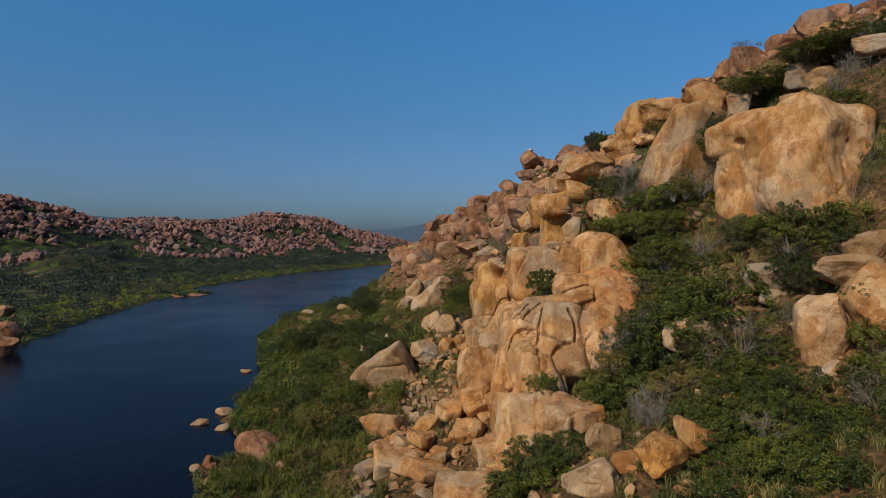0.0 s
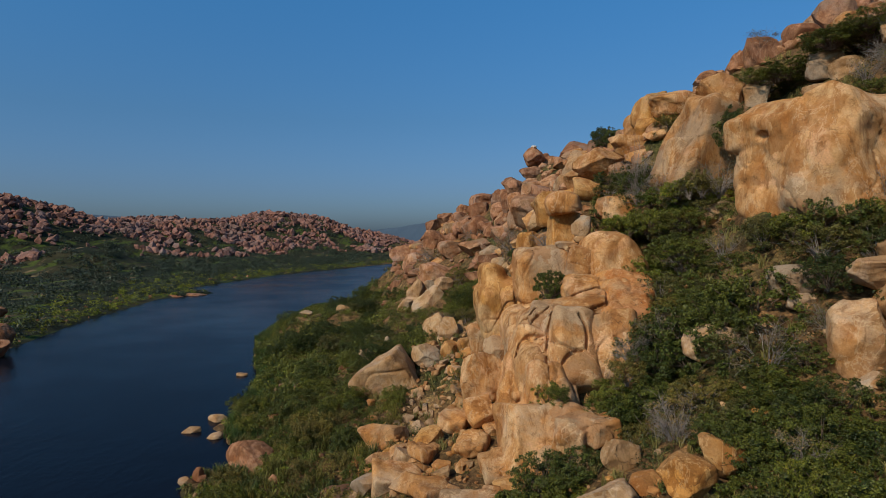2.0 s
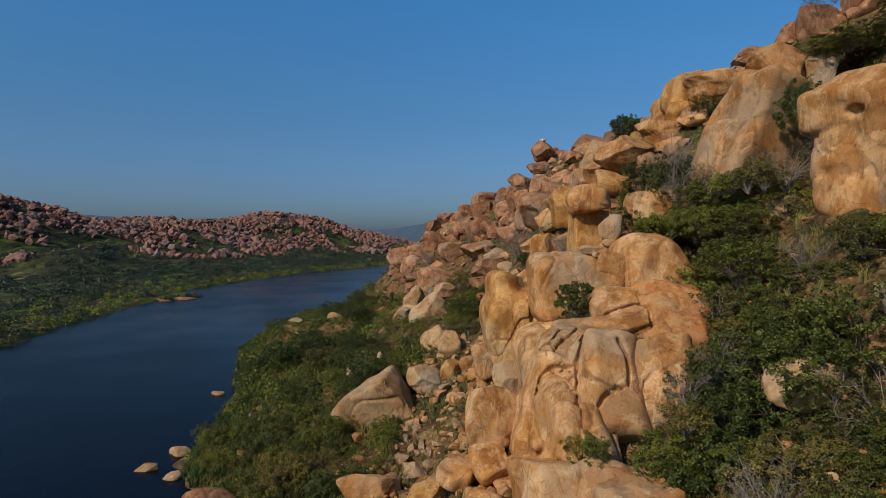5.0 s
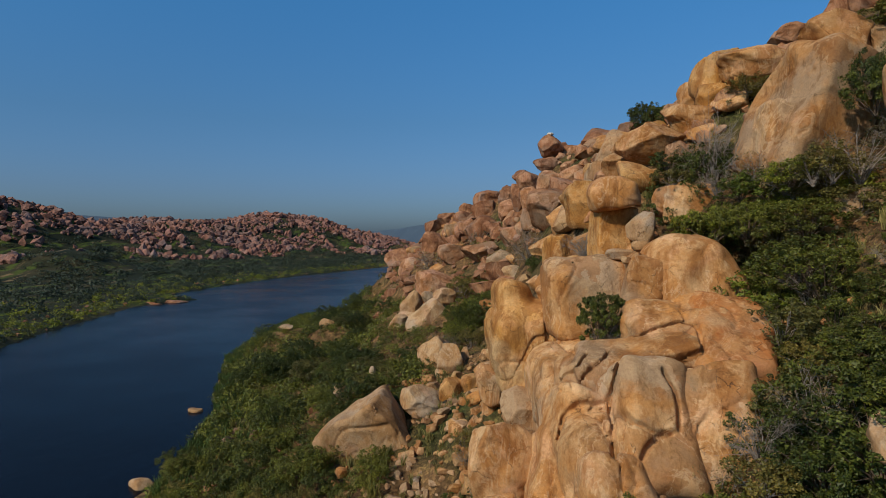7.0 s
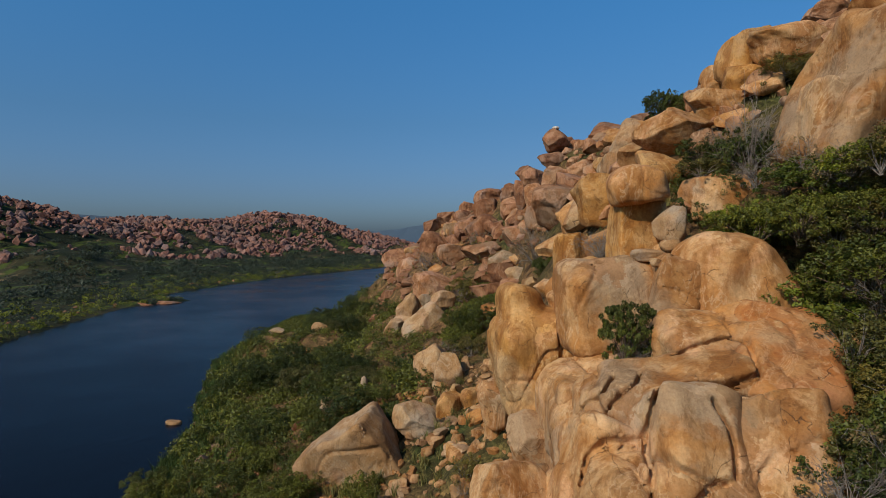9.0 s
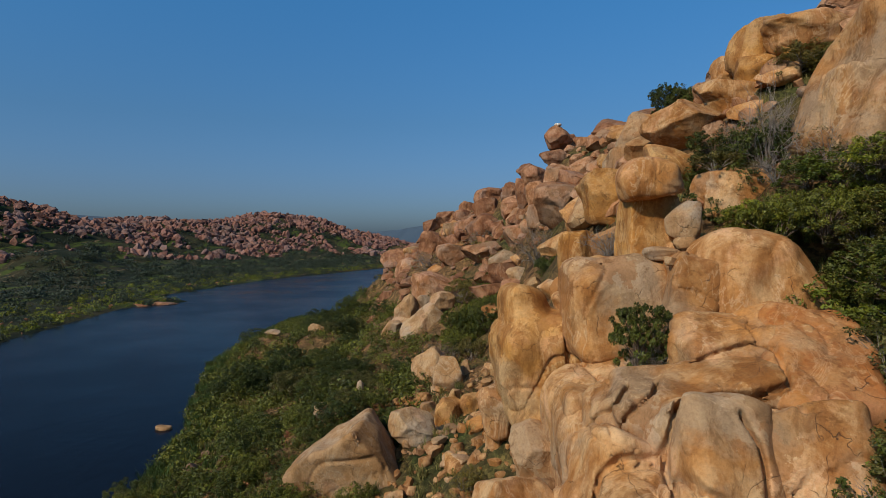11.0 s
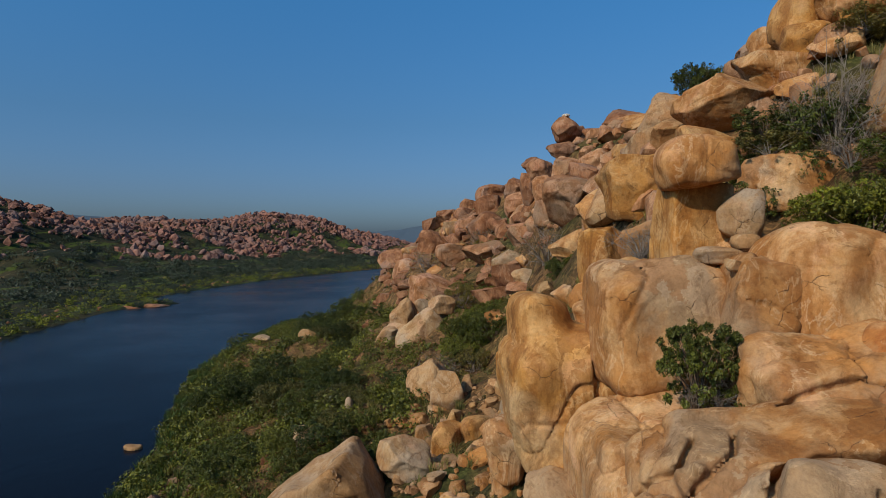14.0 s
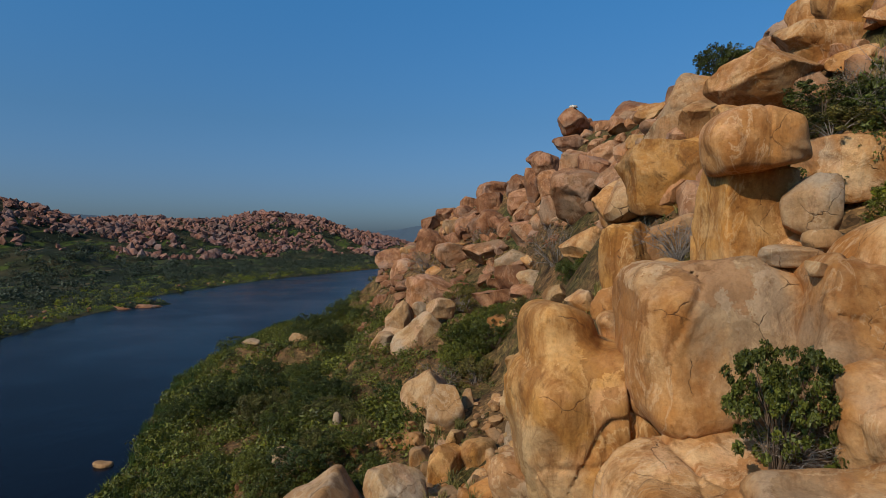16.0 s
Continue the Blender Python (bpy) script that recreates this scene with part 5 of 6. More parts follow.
shrub("dry", rng, 13.41, 38.00, 1.99, tall=0.9, most=10.48)
shrub("olive", rng, 15.56, 39.50, 2.09, tall=0.7, most=11.47)
shrub("bare", rng, 12.70, 37.00, 1.38, tall=0.9, most=9.43)
shrub("dark", rng, 20.59, 44.77, 3.00, tall=0.95, most=14.53)
shrub("green", rng, 19.49, 46.79, 3.08, tall=0.84, most=14.53)
shrub("dark", rng, 16.15, 45.08, 3.13, tall=1.01, most=14.53)
shrub("green", rng, 16.19, 42.81, 3.01, tall=0.90, most=14.53)
shrub("dark", rng, 17.92, 42.59, 2.46, tall=0.94, most=14.53)
shrub("green", rng, 20.14, 42.21, 3.17, tall=0.99, most=14.53)
shrub("dry", rng, 19.06, 39.00, 2.17, tall=1.0, most=12.68)
shrub("dark", rng, 20.69, 38.00, 1.76, tall=0.8, most=13.24)
shrub("dark", rng, 18.91, 32.85, 2.15, tall=0.77, most=8.16)
shrub("dark", rng, 17.71, 33.69, 2.24, tall=0.92, most=8.16)
shrub("dark", rng, 16.06, 32.55, 2.17, tall=0.77, most=8.16)
shrub("dark", rng, 16.26, 29.92, 2.24, tall=0.89, most=8.16)
shrub("dark", rng, 17.55, 29.87, 2.34, tall=0.89, most=8.16)
shrub("dark", rng, 19.16, 30.77, 2.22, tall=0.97, most=8.16)
shrub("green", rng, 23.76, 32.05, 1.89, tall=1.15, most=9.16)
shrub("dark", rng, 22.23, 33.66, 2.16, tall=0.90, most=9.16)
shrub("green", rng, 20.40, 32.70, 2.02, tall=0.93, most=9.16)
shrub("dark", rng, 20.57, 30.79, 2.13, tall=1.04, most=9.16)
shrub("green", rng, 21.90, 30.45, 2.09, tall=1.03, most=9.16)
shrub("dark", rng, 22.63, 30.80, 2.21, tall=1.14, most=9.16)
shrub("green", rng, 17.65, 35.30, 1.35, tall=1.05, most=9.04)
shrub("dark", rng, 15.95, 35.98, 1.57, tall=1.15, most=9.04)
shrub("green", rng, 15.28, 34.49, 1.73, tall=0.96, most=9.04)
shrub("dark", rng, 17.24, 34.21, 1.65, tall=1.06, most=9.04)
shrub("dark", rng, 23.35, 33.00, 1.83, tall=0.6, most=12.39)
shrub("dry", rng, 28.37, 46.00, 2.13, tall=1.0, most=22.54)
shrub("green", rng, 30.89, 45.45, 1.52, tall=0.78, most=21.97)
shrub("green", rng, 29.47, 45.51, 1.48, tall=0.78, most=21.97)
shrub("green", rng, 28.80, 44.01, 1.51, tall=0.77, most=21.97)
shrub("green", rng, 31.01, 43.75, 1.20, tall=0.73, most=21.97)
shrub("bare", rng, 31.85, 45.50, 3.16, tall=1.1, most=23.16)
shrub("dark", rng, 19.30, 67.76, 1.57, tall=0.98, most=26.54)
shrub("dark", rng, 17.31, 68.17, 1.49, tall=1.04, most=26.54)
shrub("dark", rng, 16.64, 66.41, 1.54, tall=1.16, most=26.54)
shrub("dark", rng, 18.42, 65.62, 1.64, tall=1.10, most=26.54)
shrub("dark", rng, 26.22, 58.00, 1.29, tall=1.6, z=29.93)
shrub("olive", rng, 26.94, 71.57, 1.67, tall=0.68, z=32.60)
shrub("olive", rng, 25.48, 72.47, 1.73, tall=0.69, z=32.79)
shrub("olive", rng, 24.64, 70.30, 1.64, tall=0.73, z=33.01)
shrub("olive", rng, 27.00, 70.11, 1.76, tall=0.66, z=33.08)
shrub("green", rng, 33.27, 61.63, 1.98, tall=0.58, z=35.38)
shrub("green", rng, 31.33, 62.76, 2.23, tall=0.50, z=34.99)
shrub("green", rng, 30.00, 62.79, 2.56, tall=0.48, z=35.52)
shrub("green", rng, 30.49, 59.40, 1.98, tall=0.52, z=35.18)
shrub("green", rng, 31.57, 59.15, 2.55, tall=0.52, z=35.46)
shrub("green", rng, 33.34, 60.17, 2.18, tall=0.56, z=34.72)
shrub("green", rng, 36.60, 57.44, 2.64, tall=0.58, z=37.15)
shrub("green", rng, 34.57, 58.44, 2.15, tall=0.58, z=37.14)
shrub("green", rng, 33.28, 56.33, 2.43, tall=0.51, z=37.31)
shrub("green", rng, 33.16, 55.50, 2.36, tall=0.58, z=37.10)
shrub("green", rng, 35.37, 53.94, 2.26, tall=0.49, z=37.49)
shrub("green", rng, 36.52, 55.16, 2.46, tall=0.46, z=37.19)
shrub("dry", rng, 34.62, 70.00, 1.69, tall=0.8, z=41.55)
shrub("bare", rng, 36.28, 52.00, 2.41, tall=0.9, z=35.18)
shrub("olive", rng, 34.24, 50.39, 1.55, tall=0.53, z=30.87)
shrub("olive", rng, 31.67, 50.97, 1.59, tall=0.59, z=30.83)
shrub("olive", rng, 31.49, 49.09, 1.93, tall=0.60, z=30.60)
shrub("olive", rng, 34.19, 48.68, 2.00, tall=0.53, z=30.82)
shrub("olive", rng, 23.72, 58.63, 1.75, tall=0.89, most=25.96)
shrub("olive", rng, 21.64, 58.85, 2.16, tall=0.84, most=25.96)
shrub("bright", rng, 21.39, 58.43, 1.73, tall=0.83, most=25.96)
shrub("olive", rng, 20.99, 56.47, 2.26, tall=0.86, most=25.96)
shrub("olive", rng, 23.03, 55.11, 2.25, tall=0.73, most=25.96)
shrub("bright", rng, 23.85, 55.79, 1.75, tall=0.85, most=25.96)
shrub("dark", rng, -5.92, 54.94, 1.90, tall=1.29, most=1.59)
shrub("dark", rng, -8.03, 55.08, 1.93, tall=1.19, most=1.59)
shrub("dark", rng, -8.01, 53.06, 1.65, tall=1.04, most=1.59)
shrub("dark", rng, -6.33, 52.42, 1.67, tall=1.27, most=1.59)
shrub("dark", rng, -6.69, 47.17, 1.25, tall=1.23, most=1.01)
shrub("dark", rng, -8.88, 48.07, 1.34, tall=1.10, most=1.01)
shrub("dark", rng, -8.94, 45.98, 1.45, tall=1.24, most=1.01)
shrub("dark", rng, -7.41, 46.11, 1.43, tall=1.18, most=1.01)
shrub("olive", rng, 10.38, 140.04, 1.87, tall=1.03, most=19.07)
shrub("olive", rng, 9.09, 141.81, 1.79, tall=0.82, most=19.07)
shrub("olive", rng, 7.66, 141.31, 2.38, tall=0.89, most=19.07)
shrub("olive", rng, 7.16, 138.41, 2.16, tall=1.02, most=19.07)
shrub("olive", rng, 9.16, 138.59, 2.32, tall=0.90, most=19.07)
shrub("olive", rng, 9.66, 138.40, 1.84, tall=0.87, most=19.07)
shrub("green", rng, 0.81, 58.00, 1.18, tall=0.6, most=9.43)
shrub("olive", rng, -8.38, 68.00, 0.97, tall=1.2, most=4.18)
shrub("green", rng, 5.17, 101.62, 2.33, tall=1.25, most=14.82)
shrub("green", rng, 4.25, 101.94, 2.20, tall=1.25, most=14.82)
shrub("green", rng, 2.03, 100.89, 1.95, tall=1.04, most=14.82)
shrub("green", rng, 2.10, 99.46, 2.53, tall=1.22, most=14.82)
shrub("green", rng, 4.03, 98.25, 2.29, tall=1.22, most=14.82)
shrub("green", rng, 5.51, 99.71, 2.05, tall=1.16, most=14.82)
shrub("dry", rng, 10.47, 95.00, 2.87, tall=0.9, most=18.35)
shrub("bare", rng, 10.60, 55.50, 1.08, tall=0.8, z=15.13)
shrub("green", rng, 20.95, 29.52, 1.93, tall=0.89, most=8.63)
shrub("dark", rng, 17.83, 30.00, 1.70, tall=1.04, most=8.63)
shrub("green", rng, 17.84, 28.55, 1.65, tall=0.93, most=8.63)
shrub("green", rng, 19.50, 27.69, 1.83, tall=0.94, most=8.63)
shrub("dark", rng, 14.91, 31.00, 2.30, tall=0.7, most=7.68)
shrub("green", rng, 20.75, 32.08, 1.48, tall=0.76, most=11.11)
shrub("dark", rng, 19.30, 32.55, 1.22, tall=0.88, most=11.11)
shrub("green", rng, 18.48, 31.17, 1.23, tall=0.77, most=11.11)
shrub("dark", rng, 19.63, 30.46, 1.30, tall=0.74, most=11.11)
shrub("bright", rng, 14.69, 50.00, 1.23, tall=0.9, most=16.76)
shrub("olive", rng, 13.02, 44.00, 1.66, tall=0.8, most=13.91)
shrub("olive", rng, 16.82, 50.00, 2.00, tall=0.9, most=17.29)
shrub("dry", rng, 16.76, 52.00, 1.44, tall=1.1, most=19.37)
shrub("dry", rng, 19.38, 53.00, 1.75, tall=0.8, most=19.80)
shrub("olive", rng, 21.07, 57.00, 2.01, tall=0.6, z=21.59)
shrub("dark", rng, 21.00, 66.76, 1.66, tall=1.28, z=25.46)
shrub("dark", rng, 19.33, 67.19, 1.57, tall=1.16, z=25.18)
shrub("dark", rng, 19.20, 65.02, 1.68, tall=1.29, z=25.10)
shrub("dark", rng, 20.42, 64.62, 1.40, tall=1.34, z=25.36)
shrub("bare", rng, 19.27, 64.60, 1.93, tall=1.6, z=25.21)
shrub("olive", rng, 24.30, 71.00, 1.67, tall=0.8, z=32.04)
shrub("green", rng, 18.30, 67.00, 1.34, tall=0.7, z=25.38)
shrub("dark", rng, 25.50, 57.00, 1.61, tall=1.3, z=28.84)
shrub("olive", rng, 22.78, 56.84, 1.36, tall=1.03, z=24.10)
shrub("bright", rng, 20.50, 56.76, 1.55, tall=0.83, z=24.39)
shrub("olive", rng, 20.91, 55.30, 1.48, tall=0.86, z=24.29)
shrub("olive", rng, 21.74, 54.77, 1.48, tall=0.94, z=24.46)
shrub("dry", rng, 23.40, 55.00, 2.21, tall=0.9, z=24.55)
shrub("bright", rng, 20.28, 59.00, 2.14, tall=0.6, z=23.61)
shrub("dry", rng, 21.13, 58.00, 1.78, tall=0.9, z=23.67)
shrub("green", rng, 20.38, 55.00, 2.15, tall=0.8, z=21.27)
shrub("dry", rng, 20.52, 61.00, 1.62, tall=0.8, z=24.91)
shrub("olive", rng, 16.82, 66.00, 1.48, tall=0.7, z=25.13)
shrub("green", rng, 16.22, 60.00, 1.73, tall=0.9, z=20.88)
shrub("bright", rng, 19.57, 61.00, 1.62, tall=0.7, z=23.78)
shrub("dry", rng, 18.72, 62.50, 1.35, tall=0.9, z=24.08)
shrub("bare", rng, 30.87, 45.00, 2.29, tall=1.2, z=23.66)
shrub("dry", rng, 27.52, 45.30, 1.76, tall=1.3, z=22.22)
shrub("green", rng, 25.10, 46.30, 1.10, tall=1.17, z=20.50)
shrub("green", rng, 24.14, 46.34, 1.40, tall=1.10, z=20.54)
shrub("dark", rng, 23.61, 45.45, 1.35, tall=1.00, z=20.61)
shrub("green", rng, 24.55, 44.62, 1.24, tall=1.10, z=20.59)
shrub("green", rng, 30.41, 44.00, 2.04, tall=0.9, z=21.56)
shrub("dark", rng, 25.35, 57.00, 1.16, tall=1.5, z=29.77)
shrub("olive", rng, 34.51, 51.33, 1.11, tall=0.80, z=31.52)
shrub("olive", rng, 33.29, 52.02, 1.10, tall=0.89, z=31.73)
shrub("olive", rng, 32.69, 50.60, 1.45, tall=0.71, z=31.65)
shrub("olive", rng, 33.93, 49.75, 1.40, tall=0.89, z=31.53)
shrub("bare", rng, 34.44, 50.00, 1.85, tall=1.0, z=33.24)
shrub("green", rng, 36.71, 55.30, 1.68, tall=0.62, z=37.60)
shrub("green", rng, 35.09, 54.95, 1.78, tall=0.53, z=38.10)
shrub("green", rng, 34.53, 52.96, 1.83, tall=0.61, z=37.99)
shrub("green", rng, 36.81, 53.19, 1.47, tall=0.51, z=37.86)
shrub("olive", rng, 33.29, 47.00, 2.18, tall=0.9, z=27.71)
shrub("bare", rng, 9.30, 55.00, 0.98, tall=0.7, z=15.09)
shrub("bare", rng, 10.89, 55.30, 1.00, tall=0.8, z=15.35)
shrub("dry", rng, 10.47, 56.00, 0.67, tall=0.7, z=15.56)
shrub("dark", rng, 20.70, 35.00, 1.78, tall=0.8, z=11.42)
shrub("dark", rng, 21.28, 30.00, 1.67, tall=0.8, z=7.80)
shrub("dark", rng, 23.22, 40.00, 1.85, tall=0.8, z=17.75)
shrub("dark", rng, 25.96, 37.00, 1.54, tall=0.7, z=16.58)
shrub("olive", rng, 23.98, 42.00, 2.14, tall=0.8, z=19.56)
shrub("green", rng, 21.38, 33.00, 1.83, tall=0.8, z=10.24)

for x, y, size, z, tall, kind in ((13.6, 45.8, 1.7, 12.2, 0.9, "dark"), (15.3, 47.0, 2.0, 13.0, 0.9, "olive"), (12.2, 44.0, 1.6, 11.0, 0.9, "olive"), (14.4, 43.6, 2.0, 11.4, 0.9, "dark"), (16.6, 45.0, 2.1, 12.8, 0.9, "dark"),
                                  (10.8, 43.2, 1.2, 10.2, 0.8, "green"), (17.4, 48.6, 2.0, 14.6, 0.8, "olive"), (7.6, 43.6, 0.8, 9.6, 1.2, "green"), (16.9, 51.0, 1.7, 15.8, 0.9, "olive"), (14.8, 45.0, 1.9, 12.9, 1.0, "dry"), (12.8, 45.0, 1.4, 12.2, 1.1, "bare"),
                                  (5.6, 37.4, 2.0, 6.0, 0.9, "green"), (7.3, 37.8, 1.9, 6.3, 0.9, "dark"), (3.9, 36.8, 1.3, 5.2, 0.9, "green"), (23.2, 43.6, 1.6, 20.6, 1.0, "green"), (24.6, 42.8, 1.7, 20.8, 1.1, "green"), (26.2, 42.2, 1.7, 21.0, 1.0, "dark"), (27.8, 41.6, 1.6, 21.2, 1.0, "green"), (21.9, 45.0, 1.4, 20.2, 1.0, "olive"), (28.4, 42.6, 1.6, 22.6, 1.2, "dry")):
    shrub(kind, rng, x, y, size, z=z, tall=tall)

# the scrub of the river shelf, the gully, the upper slope and the ridge
thicket(21, 46, -40, 1, 78, 185, 1.6, 3.3, ("dark", "green", "dark", "green", "olive"), shelf, joined=("shelf_shrubs", "dense green bushes covering the river shelf"))
thicket(22, 46, -26, -5, 38, 84, 0.8, 2.1, ("green", "olive", "dark", "green", "dark"), shelf, joined=("shore_shrubs", "green and olive bushes above the water"))
thicket(24, 52, 11, 30, 26, 54, 0.8, 1.9, ("green", "dark", "green", "dark", "olive", "green", "dry"), None, -0.1)
thicket(25, 20, 20, 44, 38, 68, 0.9, 2.0, ("green", "olive", "dry", "dark"))
thicket(26, 13, -3, 8, 84, 132, 1.3, 2.4, ("green", "dark", "dry", "olive"))
thicket(30, 16, -18, -2, 62, 92, 1.2, 2.2, ("dark", "green", "dark"), shelf, joined=("foot_shrubs", "dark green bushes at the foot of the rocks"))
thicket(33, 30, -19, -5, 38, 68, 0.8, 1.6, ("dark", "green", "dark", "olive"), shelf, 0.0, joined=("bank_shrubs", "dark bushes on the near river bank"))
thicket(28, 12, -6, 8, 34, 62, 0.5, 1.1, ("olive", "green", "dry", "bare"))


# ---- grass and reeds ----
def blades(name, label, seed, count, per, where, height, mat, category):
    rng = np.random.default_rng(seed)
    tries = np.array([where(rng) for _ in range(count * 3)])
    tries = np.column_stack([tries, settled(tries[:, 0], tries[:, 1])])
    pts = [p for p in tries if p[2] > 0.02 and free(p[0], p[1], 0.1)][:count]
    base = np.repeat(np.array(pts), per, axis=0)
    n = len(base)
    base[:, :2] += rng.normal(scale=0.16 * height, size=(n, 2))
    h = height * rng.uniform(0.5, 1.2, n)
    lean = rng.normal(scale=0.38, size=(n, 2)) * h[:, None]
    t = rng.uniform(0, 2 * math.pi, n)
    w = 0.022 * height + 0.008
    side = np.stack([np.cos(t), np.sin(t), np.zeros(n)], 1) * w
    mid = base + np.stack([lean[:, 0] * 0.35, lean[:, 1] * 0.35, h * 0.6], 1)
    tip = base + np.stack([lean[:, 0], lean[:, 1], h], 1)
    base[:, 2] -= 0.05
    p = np.stack([base - side, base + side, mid + side * 0.8, mid - side * 0.8, tip], 1).reshape(-1, 3)
    q = np.arange(n)[:, None] * 5
    faces = np.concatenate([np.hstack([q, q + 1, q + 2]), np.hstack([q, q + 2, q + 3]), np.hstack([q + 3, q + 2, q + 4])])
    ob = mesh_object(name, p.tolist(), faces.tolist(), mat, None, False)
    return tagged(ob, label, category, kind="stuff")


blades("dry_grass", "tufts of dry yellow grass between the rocks", 31, 420, 30, lambda r: (r.uniform(-22, 2), r.uniform(34, 88)), 0.8, GRASS, "grass")
blades("tall_grass", "tall yellow green grass tufts above the water", 34, 60, 60, lambda r: (r.uniform(-19, -4), r.uniform(36, 66)), 1.25, TALL_GRASS, "grass")
blades("slope_grass", "sparse dry grass on the upper hillside", 32, 620, 30, lambda r: (r.uniform(8, 36), r.uniform(24, 74)), 0.7, GRASS, "grass")


def shore_point(r):
    y = r.uniform(30, 190)
    return float(np.interp(y, SHORE_Y, SHORE_X)) + abs(r.normal(scale=2.2)), y


blades("shore_grass", "yellow green grass on the river edge", 35, 150, 40, lambda r: (lambda p: (p[0] + r.uniform(0, 6), p[1]))(shore_point(r)), 0.9, TALL_GRASS, "grass")
blades("reeds", "green reeds and grass along the waterline", 33, 700, 30, shore_point, 1.0, REED, "reeds")


# ---- the far bank ----
def rockiness(x, y, z):
    """Bare boulder heaps crown the far hills; scrub fills their feet and hollows."""
    return z / 18 + 0.85 * wave(x, y, 0.036, 5.0) + 0.55 * wave(x, y, 0.085, 6.0)


def far_boulders(seed, count):
    rng = np.random.default_rng(seed)
    shapes = [boulder_mesh(800 + k, (1, 0.8, 0.8), 3.2, 9, 1, 0.2, foot=0.0) for k in range(8)]
    vs, fs, base = [], [], 0
    x, y = rng.uniform(-480, -20, count * 16), rng.uniform(280, 860, count * 16)
    z = land(x, y)
    ok = (z > 6) & (rockiness(x, y, z) > rng.uniform(0.72, 1.0, len(x)))
    for x, y, z in np.stack([x, y, z], 1)[ok][:count]:
        s = 0.9 + 2.9 * rng.random() ** 2.4
        v, f = shapes[int(rng.integers(8))]
        turn = np.array(Euler((rng.uniform(-0.9, 0.9), rng.uniform(-0.9, 0.9), rng.uniform(0, 6.3))).to_matrix())
        vs.append((v * s * rng.uniform(0.6, 1.4, 3)) @ turn.T + np.array((x, y, z + 0.3 * s)))
        fs.append(np.array(f) + base)
        base += len(v)
    ob = mesh_object("far_boulders", np.concatenate(vs).tolist(), np.concatenate(fs).tolist(), FAR_ROCK_HAZED, None, False)
    return tagged(ob, "heaps of haze-tinted pinkish granite boulders on distant hills", "boulders", kind="stuff")


far_boulders(41, 13000)


def far_scrub(name, label, seed, count, mat, spots, small, large, cards=46):
    """Distant bushes and trees: many small leaf clumps each, one sheet of woods."""
    rng = np.random.default_rng(seed)
    cs, ns, sz = [], [], []
    for x, y, z in spots(rng, count):
        s = small + (large - small) * rng.random() ** 2
        off = rng.normal(size=(cards, 3))
        off /= np.linalg.norm(off, axis=1)[:, None]
        off[:, 2] = np.abs(off[:, 2])
        lobed = 0.8 + 0.35 * lattice(off, 1.6, int(rng.integers(1000)))[:, None]
        cs.append(np.array((x, y, z)) + off * np.array((s, s, s * rng.uniform(0.7, 1.2))) * lobed * rng.uniform(0.6, 1.05, (cards, 1)))
        ns.append(off)
        sz.append(np.full(cards, s * (0.19 if cards < 70 else 0.125 if cards < 200 else 0.085)))
    c, n, s = np.concatenate(cs), np.concatenate(ns), np.concatenate(sz)
    p, f = leaf_fan(rng, c, n + np.array((0, 0, 0.3)), s, 1.5, 1)
    ob = mesh_object(name, p.tolist(), f.tolist(), mat, None, False)
    return tagged(ob, label, "woods", kind="stuff")


def on_hills(rng, count):
    x, y = rng.uniform(-480, 60, count * 12), rng.uniform(120, 900, count * 12)
    z, bank = land(x, y), np.interp(y, BANK_Y, BANK_X)
    ok = (x < bank - 8) & (z > 1.0) & (rockiness(x, y, z) < rng.uniform(0.7, 1.05, len(x))) & ((z > 3.0) | (x < bank - 26) | (rng.random(len(x)) > 0.8))
    return np.stack([x, y, z], 1)[ok][:count]


def on_meadow(rng, count):
    y = rng.uniform(90, 560, count)
    x = np.interp(y, BANK_Y, BANK_X) - np.abs(rng.normal(scale=17, size=count)) - 0.3
    return np.stack([x, y, land(x, y)], 1)


far_scrub("far_woods", "dark green scrub woods below distant hills, haze tinted", 51, 4200, LEAF_WOODS_HAZED, on_hills, 1.6, 5.5, 110)
far_scrub("bank_scrub", "bright green bushes along the far bank", 52, 1500, LEAF_BRIGHT, on_meadow, 0.5, 2.0, 46)
far_scrub("bank_bushes", "dark haze-tinted bushes along the far bank", 62, 520, LEAF_WOODS_HAZED, on_meadow, 1.0, 3.2, 110)


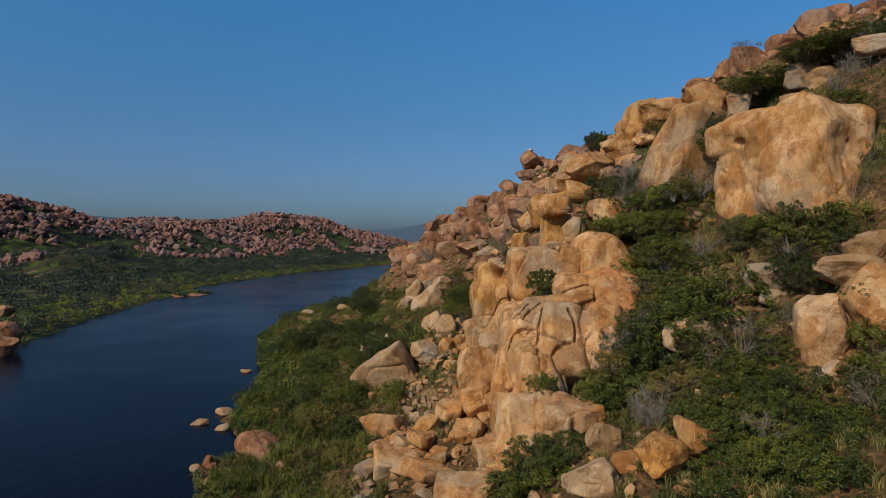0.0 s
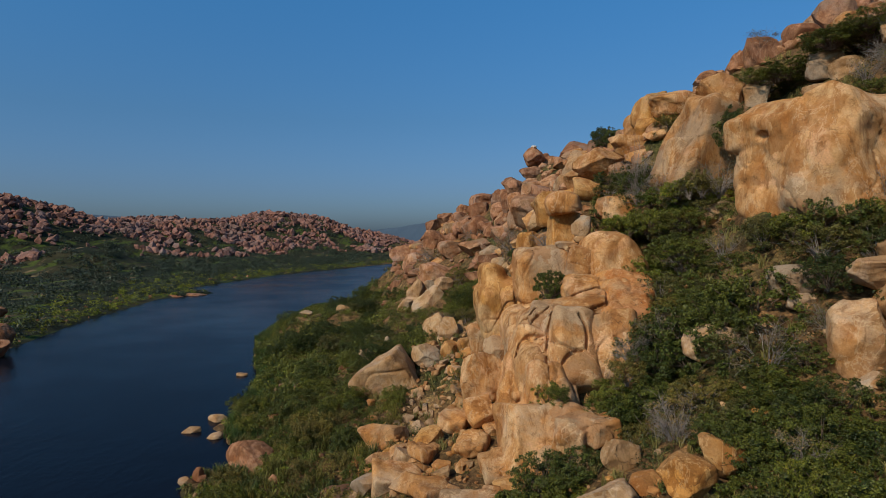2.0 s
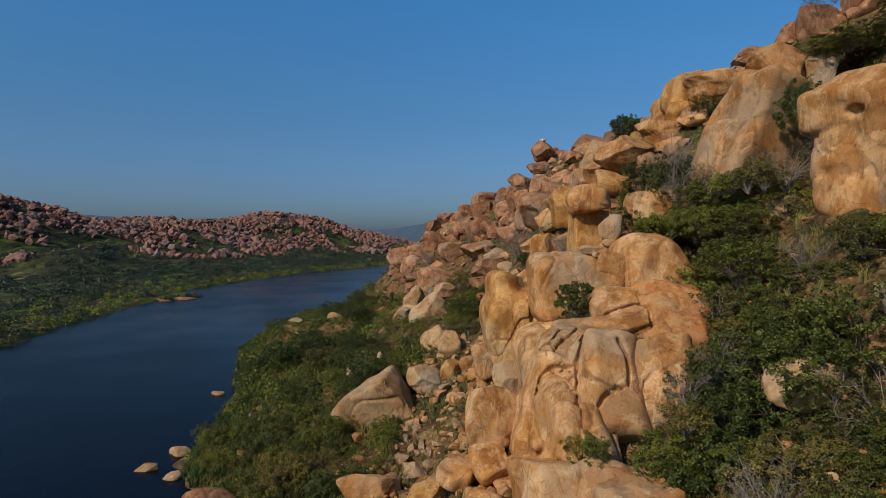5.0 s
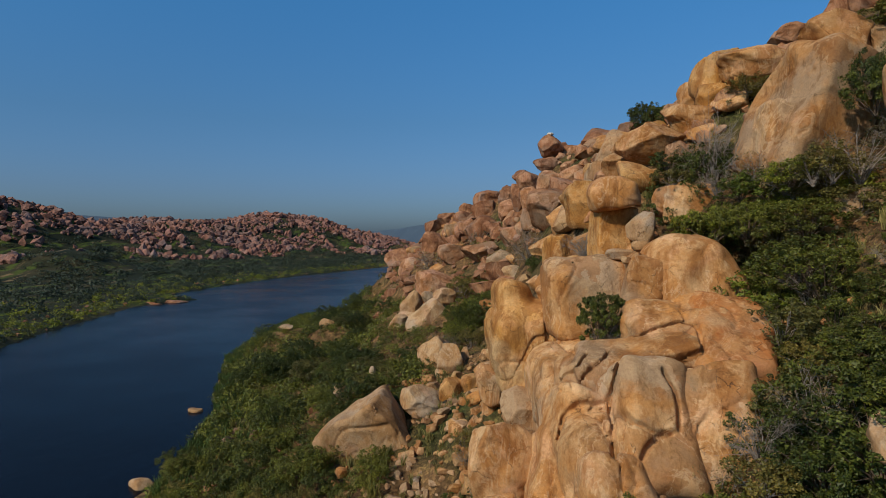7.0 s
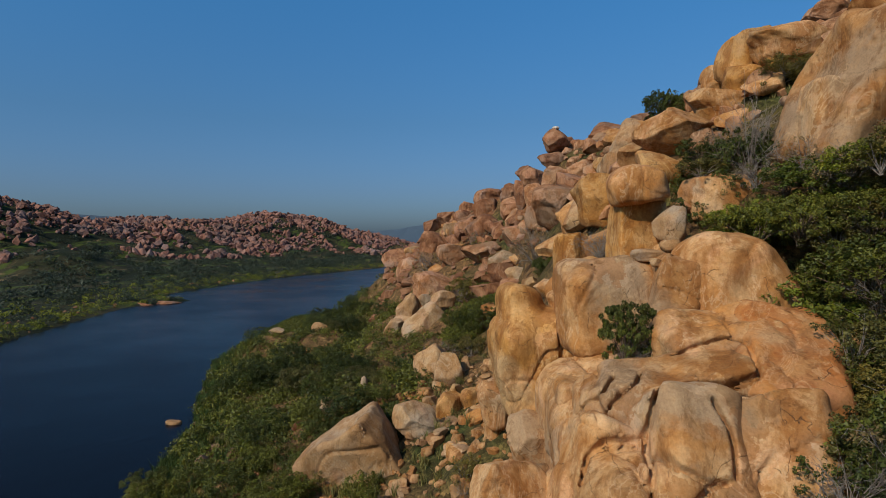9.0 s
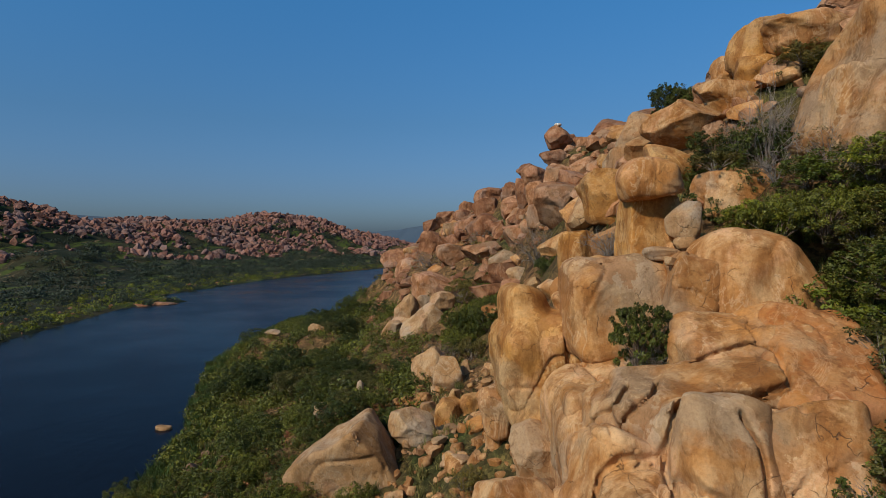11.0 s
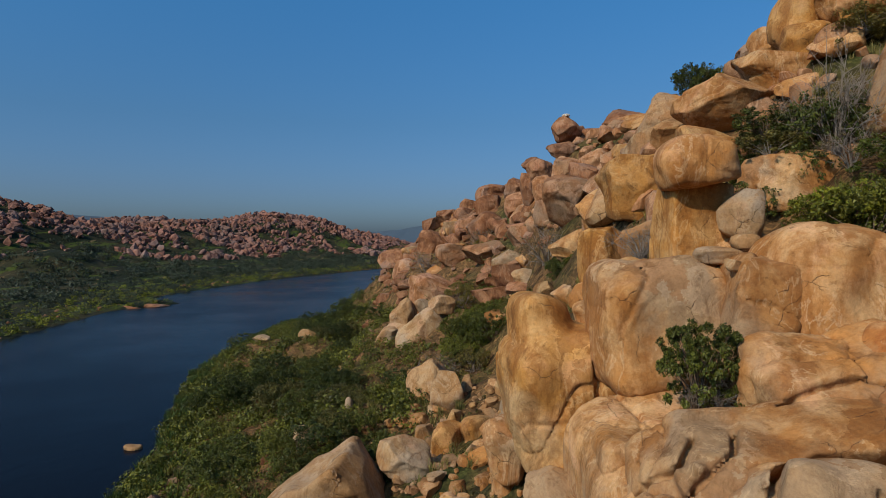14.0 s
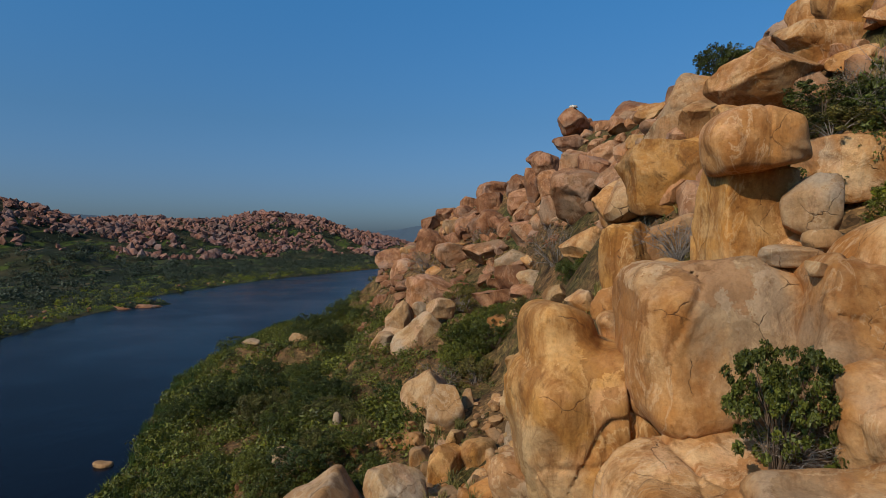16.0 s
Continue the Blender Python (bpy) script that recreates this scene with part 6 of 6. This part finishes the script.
def in_patch(x0, x1, y0, y1, low, high, bare=-2.0):
    def spots(rng, count):
        x, y = rng.uniform(x0, x1, count * 4), rng.uniform(y0, y1, count * 4)
        z = settled(x, y)
        ok = (z > low) & (z < high) & (wave(x, y, 0.22, 7.0) + 0.5 * wave(x, y, 0.6, 8.0) > bare)
        for bx, by, sx, sy, bz, sz, _ in FOOT:
            ok &= ((x - bx) / sx) ** 2 + ((y - by) / sy) ** 2 > 1
        return np.stack([x, y, z], 1)[ok][:count]
    return spots


far_scrub("shelf_undergrowth", "low green undergrowth of the river shelf", 53, 1600, LEAF, in_patch(-41, -1, 74, 190, 0.1, 9), 0.6, 1.5, 71)
far_scrub("slope_undergrowth", "patchy low green scrub above the water", 58, 620, LEAF, in_patch(-24, -5, 34, 78, 0.1, 8, 0.1), 0.3, 0.9, 90)
far_scrub("shelf_bushes", "rounded dark bushes crowding the river shelf", 59, 150, LEAF, in_patch(-40, -3, 80, 188, 0.3, 7), 1.2, 2.7, 420)
far_scrub("shelf_thicket", "dense dark thicket of the river shelf", 63, 110, LEAF_DARK, in_patch(-38, -2, 72, 188, 0.3, 8), 1.2, 2.6, 420)
far_scrub("foot_thicket", "dark green thicket at the foot of the rocks", 64, 60, LEAF, in_patch(-15, 2, 86, 136, 0.3, 14), 1.1, 2.2, 380)
far_scrub("shore_undergrowth", "bright low bushes by the water", 54, 1000, LEAF_BRIGHT, in_patch(-41, -10, 36, 190, 0.05, 2.0), 0.4, 1.0, 46)
far_scrub("gully_undergrowth", "low olive undergrowth of the gully", 55, 1900, LEAF_DARK, in_patch(9, 40, 22, 60, 0, 40), 0.35, 0.9, 71)
far_scrub("dry_undergrowth", "low olive brown scrub between the stones", 56, 800, LEAF_OLIVE, in_patch(-24, 40, 34, 130, 0.4, 24), 0.3, 0.7, 46)
far_scrub("ridge_undergrowth", "olive scrub on the ridge foot", 57, 350, LEAF_OLIVE, in_patch(-24, 8, 120, 200, 0.4, 30), 0.6, 1.3, 46)


def bank_spots(rng, n):
    y = rng.uniform(100, 520, n)
    return np.interp(y, BANK_Y, BANK_X) - np.abs(rng.normal(scale=10, size=n)), y


scree("bank_rocks", "weathered brown rocks along the far bank", 76, 90, RUSSET, bank_spots, 0.3, 1.2)
for ob in KINDS.values():
    if ob.matrix_basis.translation.length < 0.01:
        for o in (*ob.children_recursive, ob):
            bpy.data.objects.remove(o)
